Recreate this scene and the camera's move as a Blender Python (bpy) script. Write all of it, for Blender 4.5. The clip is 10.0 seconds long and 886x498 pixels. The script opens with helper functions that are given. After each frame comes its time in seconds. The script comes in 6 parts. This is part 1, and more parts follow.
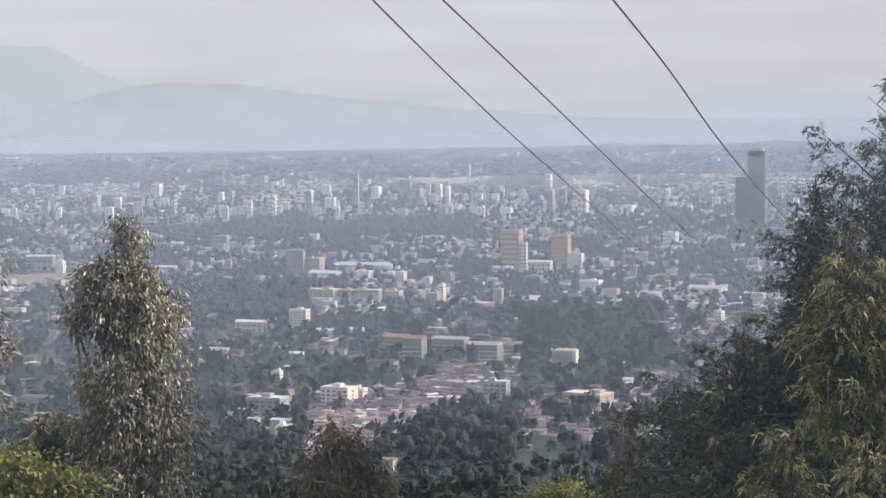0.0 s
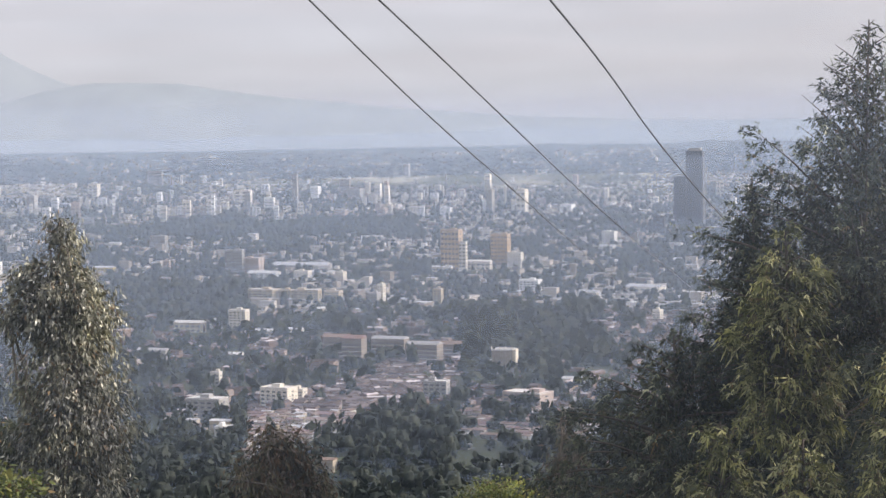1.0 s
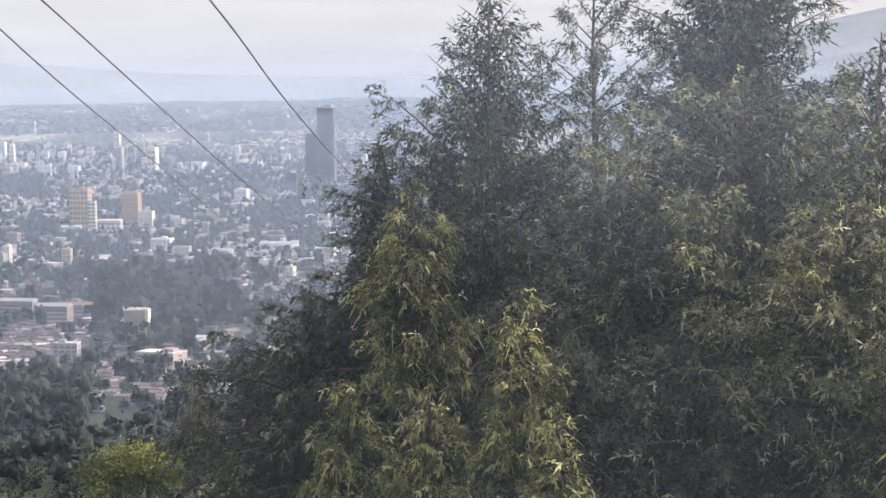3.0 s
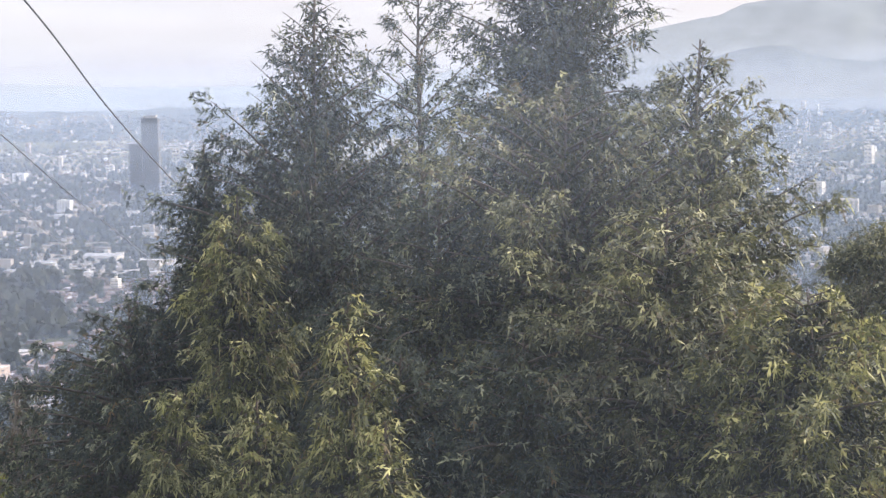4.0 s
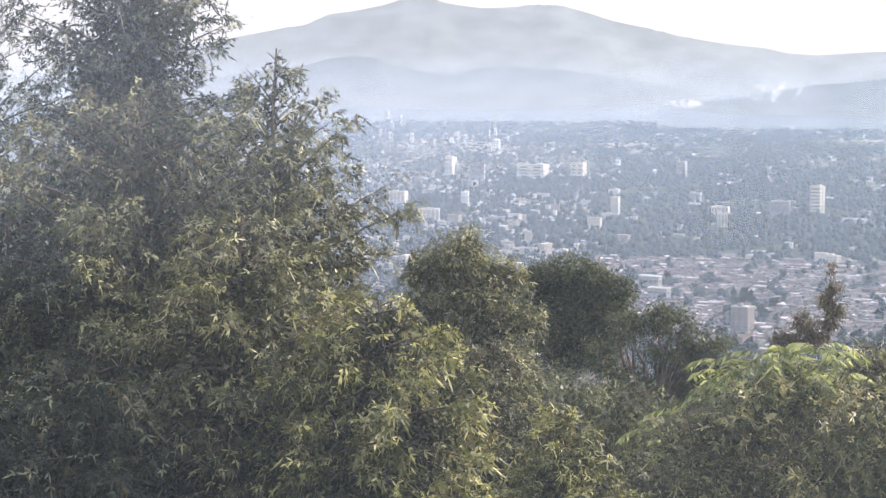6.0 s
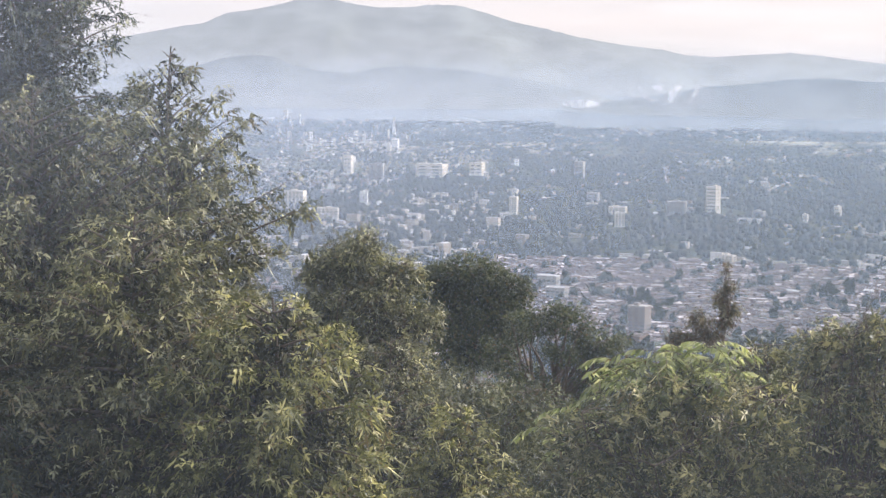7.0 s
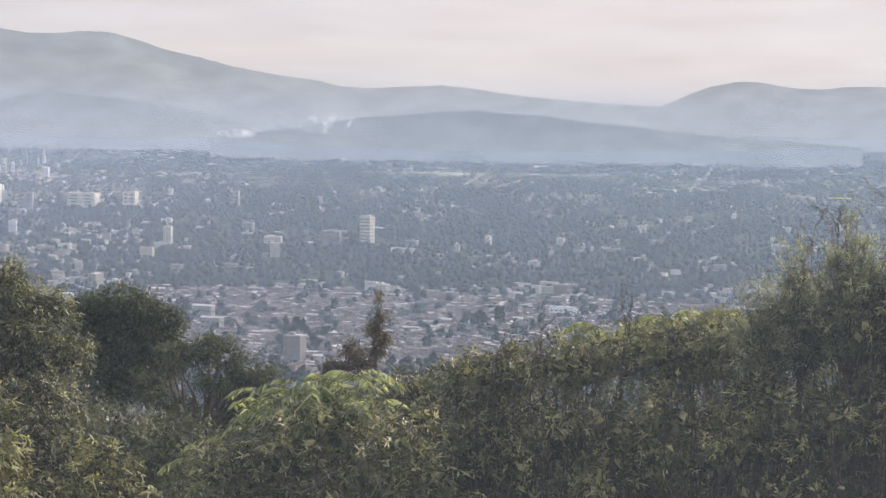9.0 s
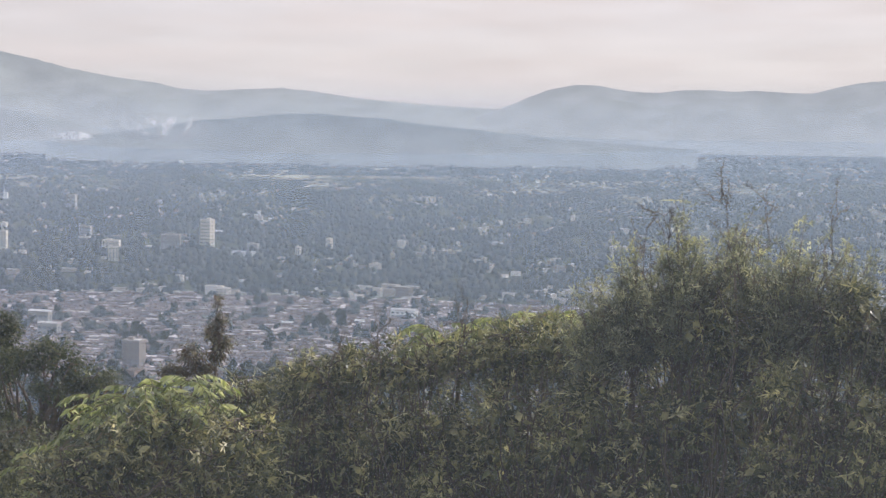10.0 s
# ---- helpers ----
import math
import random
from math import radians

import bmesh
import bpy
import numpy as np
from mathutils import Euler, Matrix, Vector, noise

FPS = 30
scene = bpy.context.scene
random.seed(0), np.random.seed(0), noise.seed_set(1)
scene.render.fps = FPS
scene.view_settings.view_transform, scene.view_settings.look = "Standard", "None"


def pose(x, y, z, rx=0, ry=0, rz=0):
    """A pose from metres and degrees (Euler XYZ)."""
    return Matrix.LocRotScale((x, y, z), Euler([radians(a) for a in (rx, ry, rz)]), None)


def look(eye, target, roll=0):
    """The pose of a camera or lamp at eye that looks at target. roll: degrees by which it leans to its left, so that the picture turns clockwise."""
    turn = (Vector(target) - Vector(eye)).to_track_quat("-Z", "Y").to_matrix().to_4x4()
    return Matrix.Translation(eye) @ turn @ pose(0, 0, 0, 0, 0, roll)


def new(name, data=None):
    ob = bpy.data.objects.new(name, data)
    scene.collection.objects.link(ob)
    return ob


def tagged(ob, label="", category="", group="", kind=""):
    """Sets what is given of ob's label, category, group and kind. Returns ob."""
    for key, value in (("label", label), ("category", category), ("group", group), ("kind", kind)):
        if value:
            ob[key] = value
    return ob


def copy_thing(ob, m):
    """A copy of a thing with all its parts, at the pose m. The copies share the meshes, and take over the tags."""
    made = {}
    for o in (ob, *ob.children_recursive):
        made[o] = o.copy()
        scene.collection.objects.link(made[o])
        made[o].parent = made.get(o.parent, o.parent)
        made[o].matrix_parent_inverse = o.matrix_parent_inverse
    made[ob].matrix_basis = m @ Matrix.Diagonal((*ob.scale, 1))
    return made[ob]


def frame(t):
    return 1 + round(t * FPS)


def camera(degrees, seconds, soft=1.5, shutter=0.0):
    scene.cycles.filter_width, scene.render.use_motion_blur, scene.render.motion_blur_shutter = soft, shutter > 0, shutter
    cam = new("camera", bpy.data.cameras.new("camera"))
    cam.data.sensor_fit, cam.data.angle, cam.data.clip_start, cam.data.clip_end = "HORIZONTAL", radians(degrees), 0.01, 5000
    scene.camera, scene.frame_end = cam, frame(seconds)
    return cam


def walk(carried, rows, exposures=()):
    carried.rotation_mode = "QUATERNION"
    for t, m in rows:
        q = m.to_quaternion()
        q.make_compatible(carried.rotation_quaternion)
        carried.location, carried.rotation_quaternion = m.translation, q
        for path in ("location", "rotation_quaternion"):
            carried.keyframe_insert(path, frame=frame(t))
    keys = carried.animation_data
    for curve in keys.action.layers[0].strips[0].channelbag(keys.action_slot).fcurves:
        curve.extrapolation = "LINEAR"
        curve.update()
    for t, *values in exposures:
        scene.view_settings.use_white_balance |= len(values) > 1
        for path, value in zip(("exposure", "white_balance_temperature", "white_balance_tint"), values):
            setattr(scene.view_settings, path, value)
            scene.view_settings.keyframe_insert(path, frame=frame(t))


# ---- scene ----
cam = camera(27.0, 10.0, soft=1.4)
# seconds, x, y, z of the eye, yaw, pitch, lean
ROWS = [
    (0.0, 0.000, 0.000, 0.000, 0.000, -3.000, 0.800),
    (0.5, 0.010, 0.020, 0.000, -0.401, -3.192, 0.989),
    (1.0, 0.028, 0.040, 0.000, -1.883, -3.038, 0.871),
    (1.5, 0.050, 0.060, 0.010, -4.121, -3.039, 0.719),
    (2.0, 0.075, 0.080, 0.020, -6.516, -3.429, 0.402),
    (2.5, 0.100, 0.100, 0.030, -10.162, -4.265, 0.510),
    (4.0, 0.117, 0.088, -0.028, -18.649, -4.320, 1.007),
    (4.5, 0.220, 0.148, -0.038, -22.176, -4.317, 0.598),
    (5.0, 0.273, 0.148, -0.024, -25.910, -4.308, 0.439),
    (5.5, 0.278, 0.100, -0.025, -29.106, -4.248, -0.179),
    (6.0, 0.292, 0.079, -0.022, -31.403, -4.183, -0.129),
    (7.5, 0.342, 0.012, -0.024, -36.307, -4.022, -0.660),
    (8.0, 0.336, -0.059, -0.014, -38.786, -3.643, -0.731),
    (8.5, 0.308, -0.164, -0.003, -41.954, -3.245, -0.634),
    (9.0, 0.311, -0.230, 0.007, -45.189, -3.143, -0.917),
    (9.5, 0.349, -0.248, 0.010, -47.661, -3.210, -0.567),
    (10.0, 0.389, -0.279, 0.014, -50.127, -2.985, -0.871),
]
walk(cam, [(t, pose(x, y, z, 90 + pitch, lean, yaw)) for t, x, y, z, yaw, pitch, lean in ROWS],
     exposures=[(0.0, 0.44, 6200, 14), (1.9, 0.47, 6200, 14), (2.5, 0.65, 6200, 14), (4.5, 1.08, 6200, 14), (5.5, 1.2, 6200, 14), (7.5, 0.80, 6200, 14), (10.0, 0.52, 6200, 14)])

# ---- daylight: a hazy late afternoon, the sun low to the west ----
SUN_AZ, SUN_EL = 90.0, 25.0
world = bpy.data.worlds.new("sky")
scene.world = world
world.use_nodes = True
wn, wl = world.node_tree.nodes, world.node_tree.links
wn.clear()
sky = wn.new("ShaderNodeTexSky")
sky.sky_type = 'NISHITA'
sky.sun_disc = False
sky.sun_elevation = radians(SUN_EL)
sky.sun_rotation = radians(SUN_AZ)
sky.altitude = 2500
sky.air_density, sky.dust_density, sky.ozone_density = 1.0, 3.0, 1.5
wtc = wn.new("ShaderNodeTexCoord")
wmap = wn.new("ShaderNodeMapping")
wmap.inputs["Scale"].default_value = (5.0, 5.0, 34.0)
wnoise = wn.new("ShaderNodeTexNoise")
wnoise.inputs["Scale"].default_value = 1.6
wnoise.inputs["Detail"].default_value = 6.0
wramp = wn.new("ShaderNodeMapRange")
wramp.inputs["From Min"].default_value, wramp.inputs["From Max"].default_value = 0.45, 0.75
wramp.inputs["To Min"].default_value, wramp.inputs["To Max"].default_value = 0.90, 0.98
wmix = wn.new("ShaderNodeMix")
wmix.data_type = 'RGBA'
wside = wn.new("ShaderNodeMapRange")
wside.inputs["From Min"].default_value, wside.inputs["From Max"].default_value = 0.0, 0.75
wtone = wn.new("ShaderNodeMix")
wtone.data_type = 'RGBA'
wtone.inputs[6].default_value = (4.58, 4.42, 4.42, 1.0)
wtone.inputs[7].default_value = (4.80, 4.22, 3.85, 1.0)
wl.new(wside.outputs["Result"], wtone.inputs[0])
wl.new(wtone.outputs[2], wmix.inputs[7])
wbg = wn.new("ShaderNodeBackground")
wbg.inputs["Strength"].default_value = 0.12
wout = wn.new("ShaderNodeOutputWorld")
wl.new(wtc.outputs["Generated"], wmap.inputs["Vector"])
wl.new(wmap.outputs["Vector"], wnoise.inputs["Vector"])
wl.new(wnoise.outputs["Fac"], wramp.inputs["Value"])
wl.new(wramp.outputs["Result"], wmix.inputs[0])
wl.new(sky.outputs["Color"], wmix.inputs[6])
# a hazy sky is brighter overhead than near the horizon, with thin uneven veils of cloud
wsep = wn.new("ShaderNodeSeparateXYZ")
wl.new(wtc.outputs["Generated"], wsep.inputs[0])
wl.new(wsep.outputs["X"], wside.inputs["Value"])
wup = wn.new("ShaderNodeMapRange")
wup.inputs["From Min"].default_value, wup.inputs["From Max"].default_value = 0.05, 0.6
wup.inputs["To Min"].default_value, wup.inputs["To Max"].default_value = 0.90, 1.5
wl.new(wsep.outputs["Z"], wup.inputs["Value"])
wveil = wn.new("ShaderNodeTexNoise")
wveil.inputs["Scale"].default_value, wveil.inputs["Detail"].default_value = 2.6, 7.0
wl.new(wmap.outputs["Vector"], wveil.inputs["Vector"])
wvr = wn.new("ShaderNodeMapRange")
wvr.inputs["From Min"].default_value, wvr.inputs["From Max"].default_value = 0.3, 0.7
wvr.inputs["To Min"].default_value, wvr.inputs["To Max"].default_value = 0.95, 1.05
wl.new(wveil.outputs["Fac"], wvr.inputs["Value"])
wboth = wn.new("ShaderNodeMath")
wboth.operation = 'MULTIPLY'
wl.new(wup.outputs["Result"], wboth.inputs[0])
wl.new(wvr.outputs["Result"], wboth.inputs[1])
wscale = wn.new("ShaderNodeVectorMath")
wscale.operation = 'SCALE'
wlow = wn.new("ShaderNodeMapRange")
wlow.interpolation_type = 'SMOOTHSTEP'
wlow.inputs["From Min"].default_value, wlow.inputs["From Max"].default_value = 0.0, 0.055
wlow.inputs["To Min"].default_value, wlow.inputs["To Max"].default_value = 0.9, 0.0
wl.new(wsep.outputs["Z"], wlow.inputs["Value"])
wdusk = wn.new("ShaderNodeMix")
wdusk.data_type = 'RGBA'
wdusk.inputs[7].default_value = (3.6, 3.6, 3.85, 1.0)
wl.new(wlow.outputs["Result"], wdusk.inputs[0])
wl.new(wmix.outputs[2], wdusk.inputs[6])
wblue = wn.new("ShaderNodeMapRange")
wblue.inputs["From Min"].default_value, wblue.inputs["From Max"].default_value = 0.12, 0.5
wl.new(wsep.outputs["Z"], wblue.inputs["Value"])
wzenith = wn.new("ShaderNodeMix")
wzenith.data_type, wzenith.blend_type = 'RGBA', 'MULTIPLY'
wzenith.inputs[7].default_value = (0.95, 1.0, 1.06, 1.0)
wl.new(wblue.outputs["Result"], wzenith.inputs[0])
wl.new(wdusk.outputs[2], wzenith.inputs[6])
wl.new(wzenith.outputs[2], wscale.inputs[0])
wl.new(wboth.outputs[0], wscale.inputs["Scale"])
wl.new(wscale.outputs[0], wbg.inputs["Color"])
wl.new(wbg.outputs["Background"], wout.inputs["Surface"])

sun_data = bpy.data.lights.new("sun", 'SUN')
sun_data.energy = 5.0
sun_data.angle = radians(0.8)
sun_data.color = (1.0, 0.915, 0.80)
sun = new("sun", sun_data)
sa, se = radians(SUN_AZ), radians(SUN_EL)
SUN_DIR = Vector((math.sin(sa) * math.cos(se), math.cos(sa) * math.cos(se), math.sin(se)))
sun.matrix_world = look(SUN_DIR * 300, (0, 0, 0))

rng = np.random.default_rng(7)


# ---- the lie of the land: a steep wooded hillside above a wide plain ----
PLAIN = -206.0
NEAR_R = np.array([0, 6, 14, 35, 60, 120, 170, 400, 800, 1100, 2500.0])
NEAR_Z = np.array([-1.6, -2.1, -5.0, -14.0, -25.0, -50.0, -68.0, -140.0, -195.0, PLAIN, PLAIN])
FAR_R = 2500.0


def rise(d):
    """Elevation of the plain seen from the eye, in degrees, past FAR_R."""
    return -4.71 + 0.00236 * (d - FAR_R)


def ground_z(d):
    d = np.asarray(d, float)
    return np.where(d < FAR_R, np.interp(d, NEAR_R, NEAR_Z), d * np.tan(np.radians(rise(d))))


def reach(el):
    """Distance at which the plain is seen at the elevation el (degrees)."""
    return 206.0 / math.tan(radians(-el)) if el < -4.71 else FAR_R + (el + 4.71) / 0.00236


def shrink(d):
    """How much smaller the far city stands than the near one."""
    d = np.asarray(d, float)
    el = rise(d)
    true = 206.0 / np.tan(np.radians(np.maximum(-el, 0.9)))
    return np.where(d < FAR_R, 1.0, np.clip(d / true, 0.33, 1.0))


def polar(az, d, z=None):
    a = radians(az)
    return Vector((d * math.sin(a), d * math.cos(a), float(ground_z(d)) if z is None else z))


# ---- materials ----
def nodes_of(name):
    m = bpy.data.materials.new(name)
    m.use_nodes = True
    n, l = m.node_tree.nodes, m.node_tree.links
    n.clear()
    return m, n, l, n.new("ShaderNodeOutputMaterial")


def ramp(n, l, source, stops):
    r = n.new("ShaderNodeValToRGB")
    e = r.color_ramp.elements
    while len(e) < len(stops):
        e.new(0.5)
    for k, (p, c) in enumerate(stops):
        e[k].position, e[k].color = p, (*c, 1.0)
    l.new(source, r.inputs["Fac"])
    return r.outputs["Color"]


def noise_of(n, l, scale, detail=4.0, coords=None):
    t = n.new("ShaderNodeTexNoise")
    t.inputs["Scale"].default_value, t.inputs["Detail"].default_value = scale, detail
    if coords is not None:
        l.new(coords, t.inputs["Vector"])
    return t.outputs["Fac"]


def mixed(n, l, fac, a, b, how='MIX'):
    m = n.new("ShaderNodeMix")
    m.data_type, m.blend_type = 'RGBA', how
    for socket, v in ((m.inputs[0], fac), (m.inputs[6], a), (m.inputs[7], b)):
        if isinstance(v, (int, float)):
            socket.default_value = v
        elif isinstance(v, tuple):
            socket.default_value = (*v, 1.0)
        else:
            l.new(v, socket)
    return m.outputs[2]


def leaf_material(name, stops, translucent=0.3, rough=0.6, dry=(0.16, 0.11, 0.05), dry_share=0.06, patch=0.35):
    """Leaves: each its own shade, larger darker and lighter patches, painted light and shade on tufts, light shining
    through.
    """
    m, n, l, out = nodes_of(name)
    geo = n.new("ShaderNodeNewGeometry")
    tc = n.new("ShaderNodeTexCoord")
    base = ramp(n, l, geo.outputs["Random Per Island"], stops)
    big = noise_of(n, l, 0.8, 2.0, tc.outputs["Object"])
    tint = ramp(n, l, big, [(0.35, (1 - patch, 1 - patch, 1 - patch)), (0.65, (1 + patch, 1 + patch * 0.9, 1.0))])
    base = mixed(n, l, 1.0, base, tint, 'MULTIPLY')
    # tuft noise paints shaded and lit clumps into the leaf colour
    tuft = noise_of(n, l, 4.5, 3.0, tc.outputs["Object"])
    base = mixed(n, l, 1.0, base, ramp(n, l, tuft, [(0.38, (0.72, 0.75, 0.78)), (0.5, (0.96, 0.96, 0.96)), (0.63, (1.3, 1.28, 1.2))]), 'MULTIPLY')
    less = n.new("ShaderNodeMath")
    less.operation = 'LESS_THAN'
    less.inputs[1].default_value = dry_share
    frac = n.new("ShaderNodeMath")
    frac.operation = 'FRACT'
    mul = n.new("ShaderNodeMath")
    mul.operation = 'MULTIPLY'
    mul.inputs[1].default_value = 37.7
    l.new(geo.outputs["Random Per Island"], mul.inputs[0])
    l.new(mul.outputs[0], frac.inputs[0])
    l.new(frac.outputs[0], less.inputs[0])
    base = mixed(n, l, less.outputs[0], base, dry)
    p = n.new("ShaderNodeBsdfPrincipled")
    p.inputs["Roughness"].default_value = rough
    p.inputs["Specular IOR Level"].default_value = 0.22
    l.new(base, p.inputs["Base Color"])
    tr = n.new("ShaderNodeBsdfTranslucent")
    warm = mixed(n, l, 1.0, base, (1.08, 1.1, 0.86), 'MULTIPLY')
    l.new(warm, tr.inputs["Color"])
    mx = n.new("ShaderNodeMixShader")
    mx.inputs[0].default_value = translucent
    l.new(p.outputs[0], mx.inputs[1])
    l.new(tr.outputs[0], mx.inputs[2])
    l.new(mx.outputs[0], out.inputs["Surface"])
    return m


def rough_material(name, stops, scale=3.0, rough=0.85, vary=0.0, bump=0.15, spec=0.3, metal=0.0, fine=9.0, islands=None):
    """A weathered matt surface: stains at a large scale, grain at a small one; vary spreads the tone between objects."""
    m, n, l, out = nodes_of(name)
    tc = n.new("ShaderNodeTexCoord")
    big = noise_of(n, l, scale, 5.0, tc.outputs["Object"])
    small = noise_of(n, l, scale * fine, 6.0, tc.outputs["Object"])
    blend = n.new("ShaderNodeMath")
    blend.operation = 'MULTIPLY_ADD'
    blend.inputs[1].default_value, blend.inputs[2].default_value = 0.4, 0.0
    l.new(small, blend.inputs[0])
    add = n.new("ShaderNodeMath")
    add.operation = 'MULTIPLY_ADD'
    add.inputs[1].default_value = 0.6
    l.new(big, add.inputs[0])
    l.new(blend.outputs[0], add.inputs[2])
    col = ramp(n, l, add.outputs[0], stops)
    if vary or islands:
        if islands:
            g = n.new("ShaderNodeNewGeometry")
            r = g.outputs["Random Per Island"]
            tone = ramp(n, l, r, islands)
        else:
            o = n.new("ShaderNodeObjectInfo")
            tone = ramp(n, l, o.outputs["Random"], [(0.0, (1 - vary,) * 3), (0.5, (1.0, 0.97, 0.92)), (1.0, (1 + vary * 0.4,) * 3)])
        col = mixed(n, l, 1.0, col, tone, 'MULTIPLY')
    p = n.new("ShaderNodeBsdfPrincipled")
    p.inputs["Roughness"].default_value = rough
    p.inputs["Specular IOR Level"].default_value = spec
    p.inputs["Metallic"].default_value = metal
    l.new(col, p.inputs["Base Color"])
    b = n.new("ShaderNodeBump")
    b.inputs["Strength"].default_value = bump
    l.new(small, b.inputs["Height"])
    l.new(b.outputs["Normal"], p.inputs["Normal"])
    l.new(p.outputs[0], out.inputs["Surface"])
    return m


def haze_material(name, share, start, colour=(0.68, 0.81, 1.0), curve=None, west=None):
    """Thin haze that scatters the daylight falling on it; over the plain it grows denser outwards and frays at its end."""
    m, n, l, out = nodes_of(name)
    g = n.new("ShaderNodeNewGeometry")
    wisp = n.new("ShaderNodeTexNoise")
    wisp.inputs["Scale"].default_value, wisp.inputs["Detail"].default_value = 0.0009, 1.0
    l.new(g.outputs["Position"], wisp.inputs["Vector"])
    wr = n.new("ShaderNodeMapRange")
    wr.inputs["To Min"].default_value, wr.inputs["To Max"].default_value = 0.93 * share, 1.07 * share
    l.new(wisp.outputs["Fac"], wr.inputs["Value"])
    fac = wr.outputs["Result"]
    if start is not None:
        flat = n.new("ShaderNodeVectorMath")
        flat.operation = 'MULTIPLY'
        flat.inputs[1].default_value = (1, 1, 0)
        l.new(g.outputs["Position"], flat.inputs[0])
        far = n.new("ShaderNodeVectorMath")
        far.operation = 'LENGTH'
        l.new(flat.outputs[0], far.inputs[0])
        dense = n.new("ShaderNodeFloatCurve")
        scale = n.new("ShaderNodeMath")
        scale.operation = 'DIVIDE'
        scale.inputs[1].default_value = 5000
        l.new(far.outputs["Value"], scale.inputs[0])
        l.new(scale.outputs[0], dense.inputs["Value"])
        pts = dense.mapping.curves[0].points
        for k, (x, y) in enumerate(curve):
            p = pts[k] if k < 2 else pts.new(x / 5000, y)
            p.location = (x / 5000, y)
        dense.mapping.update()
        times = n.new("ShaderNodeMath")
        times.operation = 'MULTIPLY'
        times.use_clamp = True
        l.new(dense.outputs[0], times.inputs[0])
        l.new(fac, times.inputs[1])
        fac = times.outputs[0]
        # a darker haze colour in the west paints in the dimmer light there
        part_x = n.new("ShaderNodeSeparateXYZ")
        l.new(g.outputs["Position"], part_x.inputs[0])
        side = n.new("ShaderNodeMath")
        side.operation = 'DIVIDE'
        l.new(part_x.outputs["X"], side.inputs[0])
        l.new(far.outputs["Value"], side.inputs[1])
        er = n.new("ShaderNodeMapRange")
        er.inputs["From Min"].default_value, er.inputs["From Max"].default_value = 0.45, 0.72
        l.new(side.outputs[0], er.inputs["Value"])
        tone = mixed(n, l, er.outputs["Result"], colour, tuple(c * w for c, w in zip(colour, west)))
    d = n.new("ShaderNodeBsdfDiffuse")
    t = n.new("ShaderNodeBsdfTranslucent")
    for s in (d, t):
        if start is None:
            s.inputs["Color"].default_value = (*colour, 1.0)
        else:
            l.new(tone, s.inputs["Color"])
    both = n.new("ShaderNodeMixShader")
    l.new(d.outputs[0], both.inputs[1])
    l.new(t.outputs[0], both.inputs[2])
    clear = n.new("ShaderNodeBsdfTransparent")
    mx = n.new("ShaderNodeMixShader")
    l.new(fac, mx.inputs[0])
    l.new(clear.outputs[0], mx.inputs[1])
    l.new(both.outputs[0], mx.inputs[2])
    l.new(mx.outputs[0], out.inputs["Surface"])
    return m


BARK = rough_material("bark", [(0.3, (0.05, 0.038, 0.028)), (0.7, (0.16, 0.125, 0.095))], 4.0, 0.95, bump=0.6)
PALE_BARK = rough_material("pale_bark", [(0.3, (0.16, 0.13, 0.10)), (0.7, (0.36, 0.31, 0.26))], 3.0, 0.9, bump=0.4)
# pale ends of the ramps imitate sunlit tips
CYPRESS = leaf_material("cypress_sprays", [(0.0, (0.042, 0.045, 0.027)), (0.5, (0.095, 0.097, 0.06)), (0.78, (0.21, 0.205, 0.13)), (1.0, (0.46, 0.44, 0.30))], 0.25, dry=(0.15, 0.12, 0.07))
# darker, bluer copy: crown shade is put into the colour
CYPRESS_DARK = leaf_material("shade_toned_cypress_sprays", [(0.0, (0.028, 0.036, 0.032)), (0.65, (0.060, 0.070, 0.056)), (0.88, (0.13, 0.14, 0.105)), (1.0, (0.32, 0.325, 0.24))], 0.2, dry_share=0.02)
# yellower, brighter copy: warm sunlight is put into the colour
CYPRESS_SUNLIT = leaf_material("sunlit_toned_cypress_sprays", [(0.0, (0.05, 0.054, 0.022)), (0.4, (0.11, 0.115, 0.052)), (0.72, (0.26, 0.255, 0.13)), (1.0, (0.52, 0.49, 0.28))], 0.3, dry=(0.18, 0.14, 0.07))
# the palest leaf tones stand in for white glints
GUM = leaf_material("gum_leaves", [(0.0, (0.070, 0.070, 0.060)), (0.55, (0.165, 0.162, 0.145)), (0.8, (0.36, 0.352, 0.335)), (1.0, (0.62, 0.60, 0.58))], 0.12, 0.4, dry=(0.20, 0.14, 0.08), dry_share=0.05)
GUM_DRY = leaf_material("browned_gum_leaves", [(0.0, (0.060, 0.056, 0.046)), (0.6, (0.12, 0.108, 0.084)), (1.0, (0.22, 0.19, 0.15))], 0.2, 0.45, dry=(0.13, 0.085, 0.055), dry_share=0.3)
SHRUB = leaf_material("shrub_sprays", [(0.0, (0.045, 0.054, 0.034)), (0.45, (0.12, 0.126, 0.077)), (0.72, (0.25, 0.236, 0.145)), (1.0, (0.46, 0.42, 0.265))], 0.28, dry=(0.15, 0.12, 0.07), dry_share=0.05)
BRIGHT = leaf_material("young_shrub_leaves", [(0.0, (0.085, 0.110, 0.035)), (0.6, (0.15, 0.170, 0.050)), (1.0, (0.26, 0.25, 0.09))], 0.3)
PINNATE = leaf_material("feather_leaves", [(0.0, (0.12, 0.15, 0.06)), (0.6, (0.29, 0.32, 0.16)), (1.0, (0.54, 0.55, 0.36))], 0.42, 0.42, dry_share=0.02)
